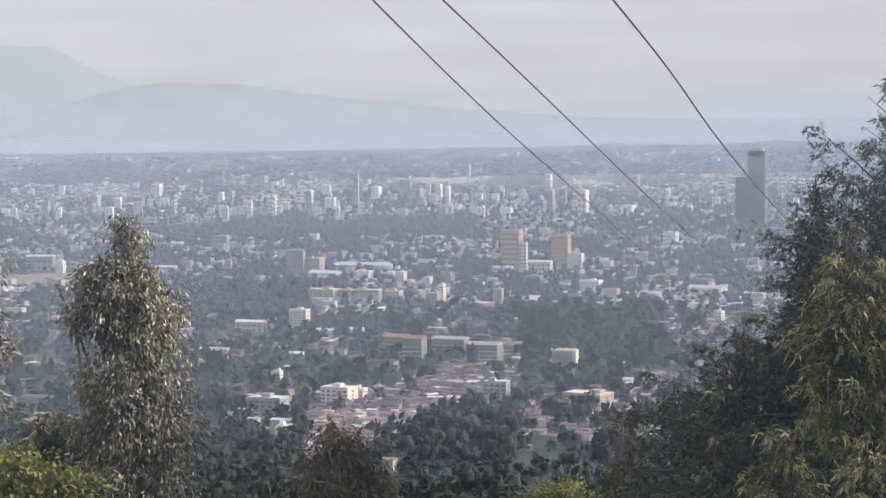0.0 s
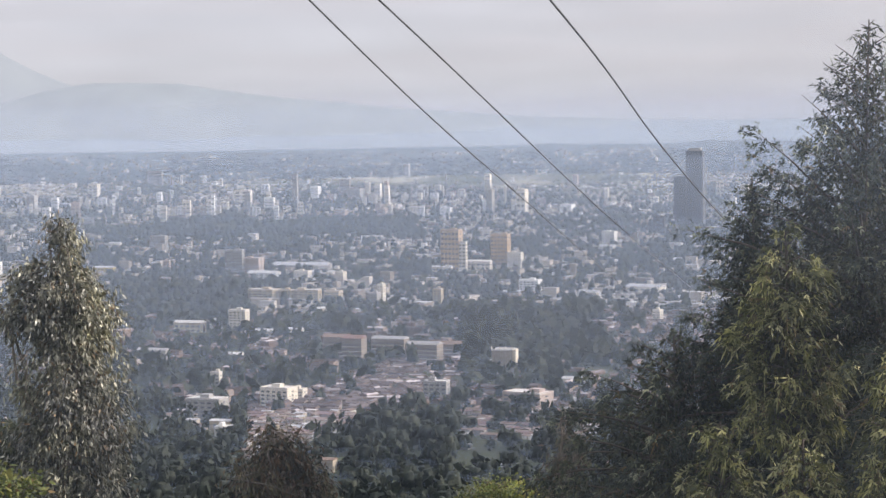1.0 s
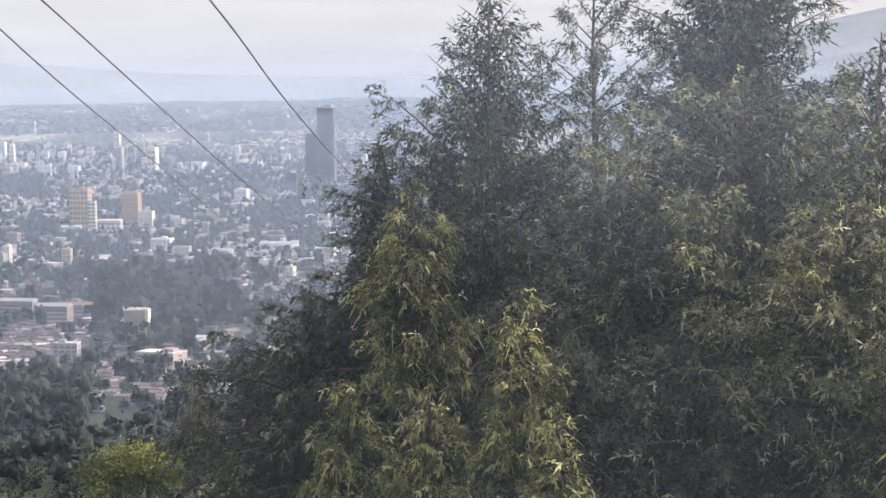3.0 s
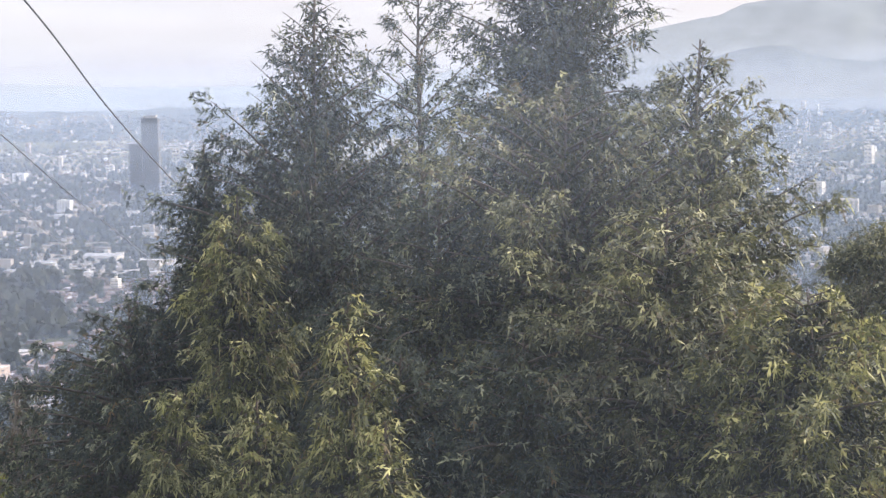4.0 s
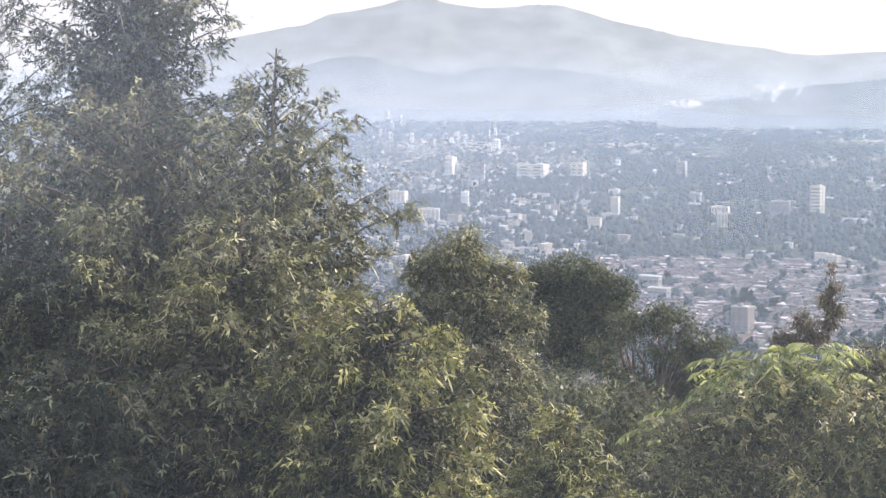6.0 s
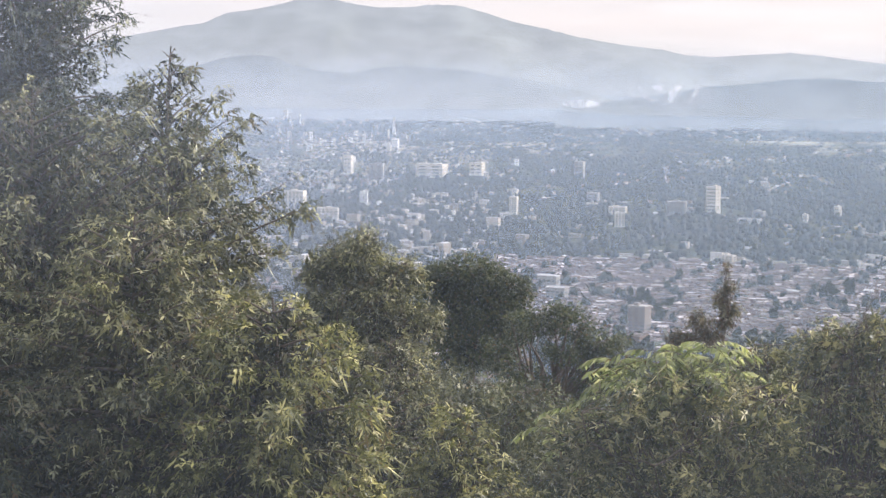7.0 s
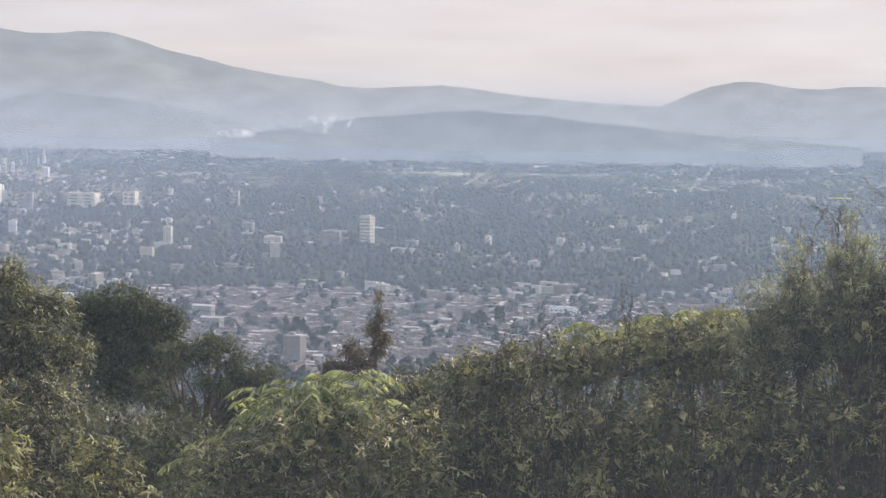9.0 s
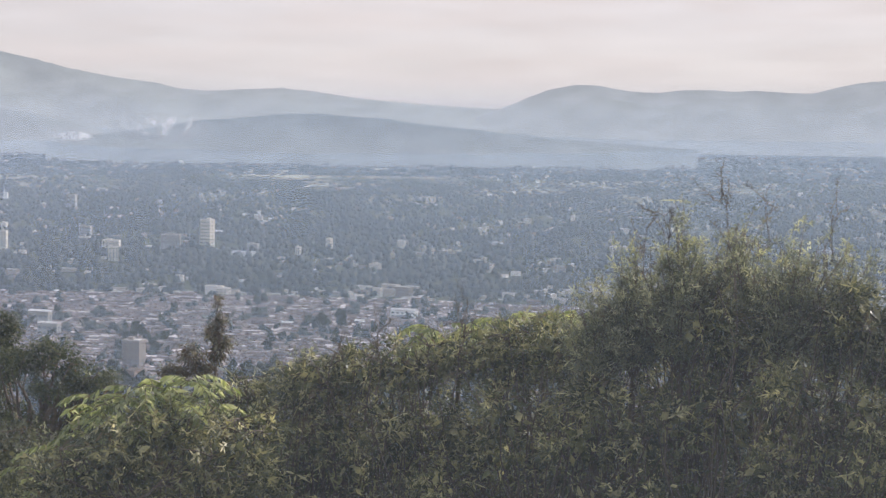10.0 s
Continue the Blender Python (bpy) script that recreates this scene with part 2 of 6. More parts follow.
TWIGGY = leaf_material("fine_grey_sprays", [(0.0, (0.08, 0.088, 0.070)), (0.45, (0.19, 0.20, 0.152)), (0.8, (0.33, 0.33, 0.25)), (1.0, (0.50, 0.48, 0.36))], 0.34, dry=(0.17, 0.14, 0.09), dry_share=0.05)
ROUND = leaf_material("broad_leaves", [(0.0, (0.036, 0.045, 0.030)), (0.6, (0.066, 0.076, 0.048)), (1.0, (0.115, 0.122, 0.075))], 0.25, dry_share=0.02)
# older inner leaves, toned extra dark to paint in the crown's shade
INNER = leaf_material("shade_dark_inner_growth", [(0.0, (0.030, 0.032, 0.022)), (0.6, (0.055, 0.055, 0.036)), (1.0, (0.085, 0.08, 0.052))], 0.08, 0.8, dry_share=0.0)
OLIVE = leaf_material("olive_leaves", [(0.0, (0.045, 0.050, 0.034)), (0.6, (0.10, 0.105, 0.072)), (1.0, (0.25, 0.25, 0.18))], 0.2, dry_share=0.02)
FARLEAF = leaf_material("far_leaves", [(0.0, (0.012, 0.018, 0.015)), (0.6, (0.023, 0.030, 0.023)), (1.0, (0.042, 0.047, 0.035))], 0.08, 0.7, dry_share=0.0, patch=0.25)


# ---- mesh helpers ----
def mesh_of(name, verts, quads, mats, index=None, smooth=False):
    """A mesh from arrays of places and four-cornered faces."""
    me = bpy.data.meshes.new(name)
    verts, quads = np.asarray(verts, np.float32), np.asarray(quads, np.int32)
    me.vertices.add(len(verts))
    me.vertices.foreach_set("co", verts.ravel())
    me.loops.add(quads.size)
    me.loops.foreach_set("vertex_index", quads.ravel())
    me.polygons.add(len(quads))
    me.polygons.foreach_set("loop_start", np.arange(0, quads.size, 4, dtype=np.int32))
    if index is not None:
        me.polygons.foreach_set("material_index", np.asarray(index, np.int32))
    for m in mats:
        me.materials.append(m)
    me.update(calc_edges=True)
    if not smooth:
        me.shade_flat()
    return me


def under(ob, parent, label=""):
    ob.parent = parent
    return tagged(ob, label) if label else ob


def part(name, bm, material, parent, label=""):
    me = bpy.data.meshes.new(name)
    bm.to_mesh(me)
    bm.free()
    me.materials.append(material)
    return under(new(name, me), parent, label)


def part_of(name, arrays, material, parent, label=""):
    return under(new(name, mesh_of(name, *arrays, [material], smooth=True)), parent, label)


def unit(v):
    return v / np.maximum(np.linalg.norm(v, axis=-1, keepdims=True), 1e-9)


def leaves(p, way, length, width, rg, flat=None):
    """One kite-shaped blade for each place and way; flat: the way in which its width lies."""
    n = len(p)
    way = unit(way)
    side = unit(np.cross(way, rg.normal(size=(n, 3)))) if flat is None else unit(flat - way * (flat * way).sum(-1, keepdims=True))
    length = np.broadcast_to(length, n)[:, None] * rg.uniform(0.6, 1.3, (n, 1))
    width = np.broadcast_to(width, n)[:, None] * rg.uniform(0.7, 1.3, (n, 1))
    mid = p + way * length * 0.42
    v = np.stack([p, mid + side * width / 2, p + way * length, mid - side * width / 2], 1).reshape(-1, 3)
    return v, np.arange(4 * n).reshape(-1, 4)


def sprays(centre, way, reach_range, rg, curl=0.5, sway=0.75, broad=0.18, side=0.55):
    """Hanging feathery sprays, each one joined piece: a curved tapering stalk of scale leaves with side sprigs."""
    n = len(centre)
    way = unit(way + rg.normal(size=way.shape) * sway)
    lat = unit(np.cross(way, rg.normal(size=way.shape)))
    size = rg.uniform(*reach_range, n)[:, None]
    bend = rg.normal(size=(n, 3)) * 0.28 - [0, 0, curl]
    node = [centre + way * size * s + bend * size * s * s for s in (0.0, 0.5, 1.05)]
    v = list(node)
    quads = []
    for k, wide in enumerate((0.9, 0.8)):
        mid = node[k] * 0.5 + node[k + 1] * 0.5
        w = lat * size * broad * wide * 0.5
        quads.append((k, len(v), k + 1, len(v) + 1))
        v += [mid + w, mid - w]
    t = unit(node[2] - node[0])
    for k, h, long in ((0, 1, 0.85), (1, -1, 1.0), (1, 1, 0.9)):
        root = node[k]
        go = unit(lat * h * 0.8 + t * 0.75 + rg.normal(size=(n, 3)) * 0.3 - [0, 0, 0.35 * curl]) * size * side * long * rg.uniform(0.6, 1.25, (n, 1))
        cross = unit(np.cross(go, np.cross(lat, t))) * size * broad * 0.45
        quads.append((k, len(v), len(v) + 1, len(v) + 2))
        v += [root + go * 0.5 + cross, root + go, root + go * 0.5 - cross]
    m = len(v)
    q = (np.array(quads)[None] + (np.arange(n) * m)[:, None, None]).reshape(-1, 4)
    return np.stack(v, 1).reshape(-1, 3), q


def tube(points, radii, sides=6):
    """A tapering limb through the points."""
    points = np.asarray(points, float)
    k = len(points)
    t = unit(np.gradient(points, axis=0))
    ref = np.where(np.abs(t[:, 2:3]) > 0.9, [[1.0, 0, 0]], [[0, 0, 1.0]])
    a = unit(np.cross(t, ref))
    b = np.cross(t, a)
    ang = np.arange(sides) * 2 * np.pi / sides
    ring = a[:, None] * np.cos(ang)[None, :, None] + b[:, None] * np.sin(ang)[None, :, None]
    v = (points[:, None] + ring * np.broadcast_to(radii, k)[:, None, None]).reshape(-1, 3)
    i, j = np.meshgrid(np.arange(k - 1), np.arange(sides), indexing="ij")
    j2 = (j + 1) % sides
    q = np.stack([i * sides + j, i * sides + j2, (i + 1) * sides + j2, (i + 1) * sides + j], -1).reshape(-1, 4)
    return v, q


def joined(pieces):
    vs, qs, off = [], [], 0
    for v, q in pieces:
        vs.append(v)
        qs.append(q + off)
        off += len(v)
    return np.concatenate(vs), np.concatenate(qs)


# ---- ground, one sheet from the hillside to the horizon ----
def build_ground():
    radii = np.concatenate([[0.0], np.geomspace(3, 1000, 60), np.linspace(1040, 4160, 100)])
    az = np.radians(np.arange(0, 360, 1.5))
    r, a = np.meshgrid(radii, az, indexing="ij")
    front = ground_z(r)
    back = -1.6 + np.minimum(r, 500) * 0.22
    w = np.clip((np.cos(a - radians(25)) + 0.25) / 0.5, 0, 1)
    w = w * w * (3 - 2 * w)
    z = front * w + back * (1 - w)
    ph = np.random.default_rng(3).uniform(0, 6.28, 8)
    wav = np.sin(r * 0.011 + 5 * a + ph[0]) + np.sin(r * 0.023 - 9 * a + ph[1]) + np.sin(r * 0.005 + 17 * a + ph[2])
    z = z + wav * np.clip((r - 900) / 800, 0, 1) * 1.3
    v = np.stack([r * np.sin(a), r * np.cos(a), z], -1).reshape(-1, 3)
    m = len(az)
    i, j = np.meshgrid(np.arange(len(radii) - 1), np.arange(m), indexing="ij")
    q = np.stack([i * m + j, (i + 1) * m + j, (i + 1) * m + (j + 1) % m, i * m + (j + 1) % m], -1).reshape(-1, 4)[m:]
    q0 = np.array([[0, m + j, m + (j + 1) % m, (j + 1) % m] for j in range(m)])
    mat, n, l, out = nodes_of("dry_grass_and_scrub")
    tc = n.new("ShaderNodeTexCoord")
    big = noise_of(n, l, 0.006, 6.0, tc.outputs["Object"])
    mid = noise_of(n, l, 0.035, 6.0, tc.outputs["Object"])
    fine = noise_of(n, l, 0.9, 6.0, tc.outputs["Object"])
    a1 = ramp(n, l, mid, [(0.35, (0.035, 0.048, 0.022)), (0.55, (0.06, 0.066, 0.034)), (0.7, (0.11, 0.095, 0.06))])
    a2 = ramp(n, l, big, [(0.4, (0.6, 0.7, 0.6)), (0.6, (1.3, 1.2, 1.0))])
    c = mixed(n, l, 1.0, a1, a2, 'MULTIPLY')
    c = mixed(n, l, 0.5, c, ramp(n, l, fine, [(0.3, (0.03, 0.038, 0.02)), (0.7, (0.08, 0.075, 0.042))]))
    # open fields farther out on the plain, painted paler to add to the haze
    sep = n.new("ShaderNodeVectorMath")
    sep.operation = 'LENGTH'
    l.new(tc.outputs["Object"], sep.inputs[0])
    out_there = n.new("ShaderNodeMapRange")
    out_there.inputs["From Min"].default_value, out_there.inputs["From Max"].default_value = 3500, 4160
    l.new(sep.outputs["Value"], out_there.inputs["Value"])
    plots = noise_of(n, l, 0.006, 5.0, tc.outputs["Object"])
    c = mixed(n, l, out_there.outputs["Result"], c, ramp(n, l, plots, [(0.36, (0.07, 0.08, 0.055)), (0.5, (0.17, 0.165, 0.115)), (0.6, (0.42, 0.38, 0.29))]))
    p = n.new("ShaderNodeBsdfPrincipled")
    p.inputs["Roughness"].default_value = 0.95
    p.inputs["Specular IOR Level"].default_value = 0.1
    l.new(c, p.inputs["Base Color"])
    l.new(p.outputs[0], out.inputs["Surface"])
    g = new("ground", mesh_of("ground", v, np.concatenate([q0, q]), [mat], smooth=True))
    tagged(g, "scrubby hillside falling to a wide green plain", "ground", kind="structure")


build_ground()


# ---- haze: thin layers that lie over the plain, denser farther out ----
def haze_layer(height, share, d0, curve, colour, west):
    """A sheet of haze that follows the plain, lifted by height (degrees seen from the hill)."""
    radii = np.linspace(d0, 4850, 74)
    az = np.radians(np.arange(0, 360, 3.0))
    el = np.where(radii < FAR_R, -np.degrees(np.arctan2(206.0, radii)), rise(radii)) + height
    r, a = np.meshgrid(radii, az, indexing="ij")
    z = r * np.tan(np.radians(el))[:, None]
    v = np.stack([r * np.sin(a), r * np.cos(a), z], -1).reshape(-1, 3)
    m = len(az)
    i, j = np.meshgrid(np.arange(len(radii) - 1), np.arange(m), indexing="ij")
    q = np.stack([i * m + j, (i + 1) * m + j, (i + 1) * m + (j + 1) % m, i * m + (j + 1) % m], -1).reshape(-1, 4)
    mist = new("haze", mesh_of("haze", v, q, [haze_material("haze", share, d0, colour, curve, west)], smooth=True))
    tagged(mist, "thin blue-grey haze hanging over the plain", "haze", kind="structure")


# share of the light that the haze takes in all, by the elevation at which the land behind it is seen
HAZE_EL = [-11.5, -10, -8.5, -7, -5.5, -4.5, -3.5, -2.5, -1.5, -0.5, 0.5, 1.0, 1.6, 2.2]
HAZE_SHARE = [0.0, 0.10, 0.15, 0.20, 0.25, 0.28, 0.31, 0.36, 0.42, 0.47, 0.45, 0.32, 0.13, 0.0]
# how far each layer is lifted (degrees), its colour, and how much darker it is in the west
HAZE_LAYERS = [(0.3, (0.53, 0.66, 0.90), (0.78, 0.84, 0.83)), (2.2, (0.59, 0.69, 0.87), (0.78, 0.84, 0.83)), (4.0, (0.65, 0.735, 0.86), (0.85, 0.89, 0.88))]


def haze_part(lift, el):
    """How much a layer takes part at an elevation: it thins out at both ends."""
    return min(1.0, max(0.0, (lift + 0.8 - el) / 0.7)) * min(1.0, max(0.05, (el + 12.5 - lift) / 3))


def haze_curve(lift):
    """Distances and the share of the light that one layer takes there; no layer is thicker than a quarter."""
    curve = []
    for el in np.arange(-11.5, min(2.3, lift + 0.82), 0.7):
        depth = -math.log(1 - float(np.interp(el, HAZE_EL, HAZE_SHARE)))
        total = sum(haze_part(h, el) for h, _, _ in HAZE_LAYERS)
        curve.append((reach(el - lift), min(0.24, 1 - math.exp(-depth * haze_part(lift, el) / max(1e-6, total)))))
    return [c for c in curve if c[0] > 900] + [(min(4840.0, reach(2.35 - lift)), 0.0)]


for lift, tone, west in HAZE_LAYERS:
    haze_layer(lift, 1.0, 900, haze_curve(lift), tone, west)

# faint veil added round the eye, standing in for glare that lifts the blacks
ang = np.arange(96) * 2 * np.pi / 96
levels = np.array([-6.5, -2.0, 3.0, 9.0])
v = np.stack([np.stack([15 * np.sin(ang), 15 * np.cos(ang), np.full(96, h)], -1) for h in levels]).reshape(-1, 3)
i, j = np.meshgrid(np.arange(3), np.arange(96), indexing="ij")
q = np.stack([i * 96 + j, i * 96 + (j + 1) % 96, (i + 1) * 96 + (j + 1) % 96, (i + 1) * 96 + j], -1).reshape(-1, 4)
tagged(new("haze", mesh_of("haze", v, q, [haze_material("lens_veil", 0.036, None)], smooth=True)), "faint veil added round the eye for lens glare", "haze", kind="structure")


# ---- far mountains ----
def ridge(name, label, az0, az1, d, depth, profile, seed, slopes=None):
    """A range of hills: profile gives the crest's elevation (degrees) at points of azimuth."""
    rg = np.random.default_rng(seed)
    az = np.linspace(az0, az1, 620)
    crest = np.interp(az, [p[0] for p in profile], [p[1] for p in profile])
    k = np.ones(5) / 5
    crest = np.convolve(np.pad(crest, 2, mode="edge"), k, mode="valid")
    trees = np.abs(np.convolve(rg.normal(size=len(az) + 2), np.ones(3) / 3, mode="valid"))
    trees = trees * np.clip(np.sin(az * 1.7 + rg.uniform(0, 6)) + 0.3, 0, 1)
    ph = rg.uniform(0, 6.28, 8)
    base_el = rise(d) - 0.12
    steps = np.linspace(0, 1, 26)
    rows = []
    for s in steps:
        fall = 4 * s * (1 - s)
        dd = d + depth * s + fall * 0.04 * depth * np.sin(az * 0.9 + ph[0] + 1.2 * s)
        el = base_el + (crest - base_el) * (s ** 0.85) + fall * 0.05 * (np.sin(az * 1.3 + ph[3] + 4 * s) + 0.5 * np.sin(az * 3.7 + ph[4] - 6 * s)) * (crest - base_el)
        el = el + (0.028 * trees if s == 1 else 0)
        rows.append(np.stack([dd * np.sin(np.radians(az)), dd * np.cos(np.radians(az)), dd * np.tan(np.radians(el))], -1))
    rows.append(rows[-1].copy())
    rows.append(rows[-1] * [1.01, 1.01, 1.0] - [0, 0, 60])
    v = np.stack(rows).reshape(-1, 3)
    m = len(az)
    i, j = np.meshgrid(np.array([r for r in range(len(rows) - 1) if r != len(steps) - 1]), np.arange(m - 1), indexing="ij")
    q = np.stack([i * m + j, i * m + j + 1, (i + 1) * m + j + 1, (i + 1) * m + j], -1).reshape(-1, 4)
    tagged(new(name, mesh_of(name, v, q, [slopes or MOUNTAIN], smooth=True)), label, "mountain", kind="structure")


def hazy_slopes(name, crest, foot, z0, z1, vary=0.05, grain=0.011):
    """Slopes of the far backdrop: emission paints in the daylit haze before them, paler towards the foot."""
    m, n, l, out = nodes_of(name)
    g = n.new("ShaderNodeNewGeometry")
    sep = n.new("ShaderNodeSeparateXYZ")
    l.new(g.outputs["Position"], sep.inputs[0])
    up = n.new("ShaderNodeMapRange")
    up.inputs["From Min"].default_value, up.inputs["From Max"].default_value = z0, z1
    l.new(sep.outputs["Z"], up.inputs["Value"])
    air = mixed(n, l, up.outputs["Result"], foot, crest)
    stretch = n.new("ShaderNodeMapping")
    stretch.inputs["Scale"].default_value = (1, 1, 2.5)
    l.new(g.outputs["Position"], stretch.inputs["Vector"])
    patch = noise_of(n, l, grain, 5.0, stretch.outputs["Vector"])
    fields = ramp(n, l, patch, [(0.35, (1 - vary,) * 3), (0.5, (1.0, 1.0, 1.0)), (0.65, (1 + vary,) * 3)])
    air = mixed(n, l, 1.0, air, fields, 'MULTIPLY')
    # haze is put in as emission, on top of the slope's diffuse colour
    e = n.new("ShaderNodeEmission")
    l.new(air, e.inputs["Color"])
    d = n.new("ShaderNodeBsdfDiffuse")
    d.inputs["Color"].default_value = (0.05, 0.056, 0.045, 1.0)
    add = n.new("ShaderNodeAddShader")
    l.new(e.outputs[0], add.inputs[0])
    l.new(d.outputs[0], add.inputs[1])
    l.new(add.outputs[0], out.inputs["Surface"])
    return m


MOUNTAIN = hazy_slopes("haze_glow_slopes", (0.24, 0.25, 0.266), (0.275, 0.278, 0.287), 60, 220, 0.09)
WOODED = hazy_slopes("haze_glow_woods", (0.15, 0.16, 0.18), (0.195, 0.20, 0.212), 0, 80, 0.13)
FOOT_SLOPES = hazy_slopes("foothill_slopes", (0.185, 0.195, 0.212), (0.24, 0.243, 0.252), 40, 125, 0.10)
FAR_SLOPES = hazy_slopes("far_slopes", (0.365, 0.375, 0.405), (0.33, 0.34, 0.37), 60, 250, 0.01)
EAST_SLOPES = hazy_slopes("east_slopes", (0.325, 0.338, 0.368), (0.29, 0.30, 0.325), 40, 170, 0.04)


def far_plain():
    """The hazy far end of the plain, with pale fields and dark woods in long streaks."""
    radii = np.linspace(4140, 4850, 30)
    az = np.radians(np.arange(-60, 110, 1.0))
    r, a = np.meshgrid(radii, az, indexing="ij")
    v = np.stack([r * np.sin(a), r * np.cos(a), r * np.tan(np.radians(rise(r))) - 1.0], -1).reshape(-1, 3)
    m = len(az)
    i, j = np.meshgrid(np.arange(len(radii) - 1), np.arange(m - 1), indexing="ij")
    q = np.stack([i * m + j, (i + 1) * m + j, (i + 1) * m + j + 1, i * m + j + 1], -1).reshape(-1, 4)
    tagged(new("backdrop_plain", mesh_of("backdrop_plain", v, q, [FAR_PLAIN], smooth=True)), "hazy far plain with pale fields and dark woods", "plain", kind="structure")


# the haze over the far plain is painted as glow too
FAR_PLAIN = hazy_slopes("haze_glow_fields", (0.145, 0.155, 0.175), (0.03, 0.038, 0.05), -60, 50, 0.3, 0.02)
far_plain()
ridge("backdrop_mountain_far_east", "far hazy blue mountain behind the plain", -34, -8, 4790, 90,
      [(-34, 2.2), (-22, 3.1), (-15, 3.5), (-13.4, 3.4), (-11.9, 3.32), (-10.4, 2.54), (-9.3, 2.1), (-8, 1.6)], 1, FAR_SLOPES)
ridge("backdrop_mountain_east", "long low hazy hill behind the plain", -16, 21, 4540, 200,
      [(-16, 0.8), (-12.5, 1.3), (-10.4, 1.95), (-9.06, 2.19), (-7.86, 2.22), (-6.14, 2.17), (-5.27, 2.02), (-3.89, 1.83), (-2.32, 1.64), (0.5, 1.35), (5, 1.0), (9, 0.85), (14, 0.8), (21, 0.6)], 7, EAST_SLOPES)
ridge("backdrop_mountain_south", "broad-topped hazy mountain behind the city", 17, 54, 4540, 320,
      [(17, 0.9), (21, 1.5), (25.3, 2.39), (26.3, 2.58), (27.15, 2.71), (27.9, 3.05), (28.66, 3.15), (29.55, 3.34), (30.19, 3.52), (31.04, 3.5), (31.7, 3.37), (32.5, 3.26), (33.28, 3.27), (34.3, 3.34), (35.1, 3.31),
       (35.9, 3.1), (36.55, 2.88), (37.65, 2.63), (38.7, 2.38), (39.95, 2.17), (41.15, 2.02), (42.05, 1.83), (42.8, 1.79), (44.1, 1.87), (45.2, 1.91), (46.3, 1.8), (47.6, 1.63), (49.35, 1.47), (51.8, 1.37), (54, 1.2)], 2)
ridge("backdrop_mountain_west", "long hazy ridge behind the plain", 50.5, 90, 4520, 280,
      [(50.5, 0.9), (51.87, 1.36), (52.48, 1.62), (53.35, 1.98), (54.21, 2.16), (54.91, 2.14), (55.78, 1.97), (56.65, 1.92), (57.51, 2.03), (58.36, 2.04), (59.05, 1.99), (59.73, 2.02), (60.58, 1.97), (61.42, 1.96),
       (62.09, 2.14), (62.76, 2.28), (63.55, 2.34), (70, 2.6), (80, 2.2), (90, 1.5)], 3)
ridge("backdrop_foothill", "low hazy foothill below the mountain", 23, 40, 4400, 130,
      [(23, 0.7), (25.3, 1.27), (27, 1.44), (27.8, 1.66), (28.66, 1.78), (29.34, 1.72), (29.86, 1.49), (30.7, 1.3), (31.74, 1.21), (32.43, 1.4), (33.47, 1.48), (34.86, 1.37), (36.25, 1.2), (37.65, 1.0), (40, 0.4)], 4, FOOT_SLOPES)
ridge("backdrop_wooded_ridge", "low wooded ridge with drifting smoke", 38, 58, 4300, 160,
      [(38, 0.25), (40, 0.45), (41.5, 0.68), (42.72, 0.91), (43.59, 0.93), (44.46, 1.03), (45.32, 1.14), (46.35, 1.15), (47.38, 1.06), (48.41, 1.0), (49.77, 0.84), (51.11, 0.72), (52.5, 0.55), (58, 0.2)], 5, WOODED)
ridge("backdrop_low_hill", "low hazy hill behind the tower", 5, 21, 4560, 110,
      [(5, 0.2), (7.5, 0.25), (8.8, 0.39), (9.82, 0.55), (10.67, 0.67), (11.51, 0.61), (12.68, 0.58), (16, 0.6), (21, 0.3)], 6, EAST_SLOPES)


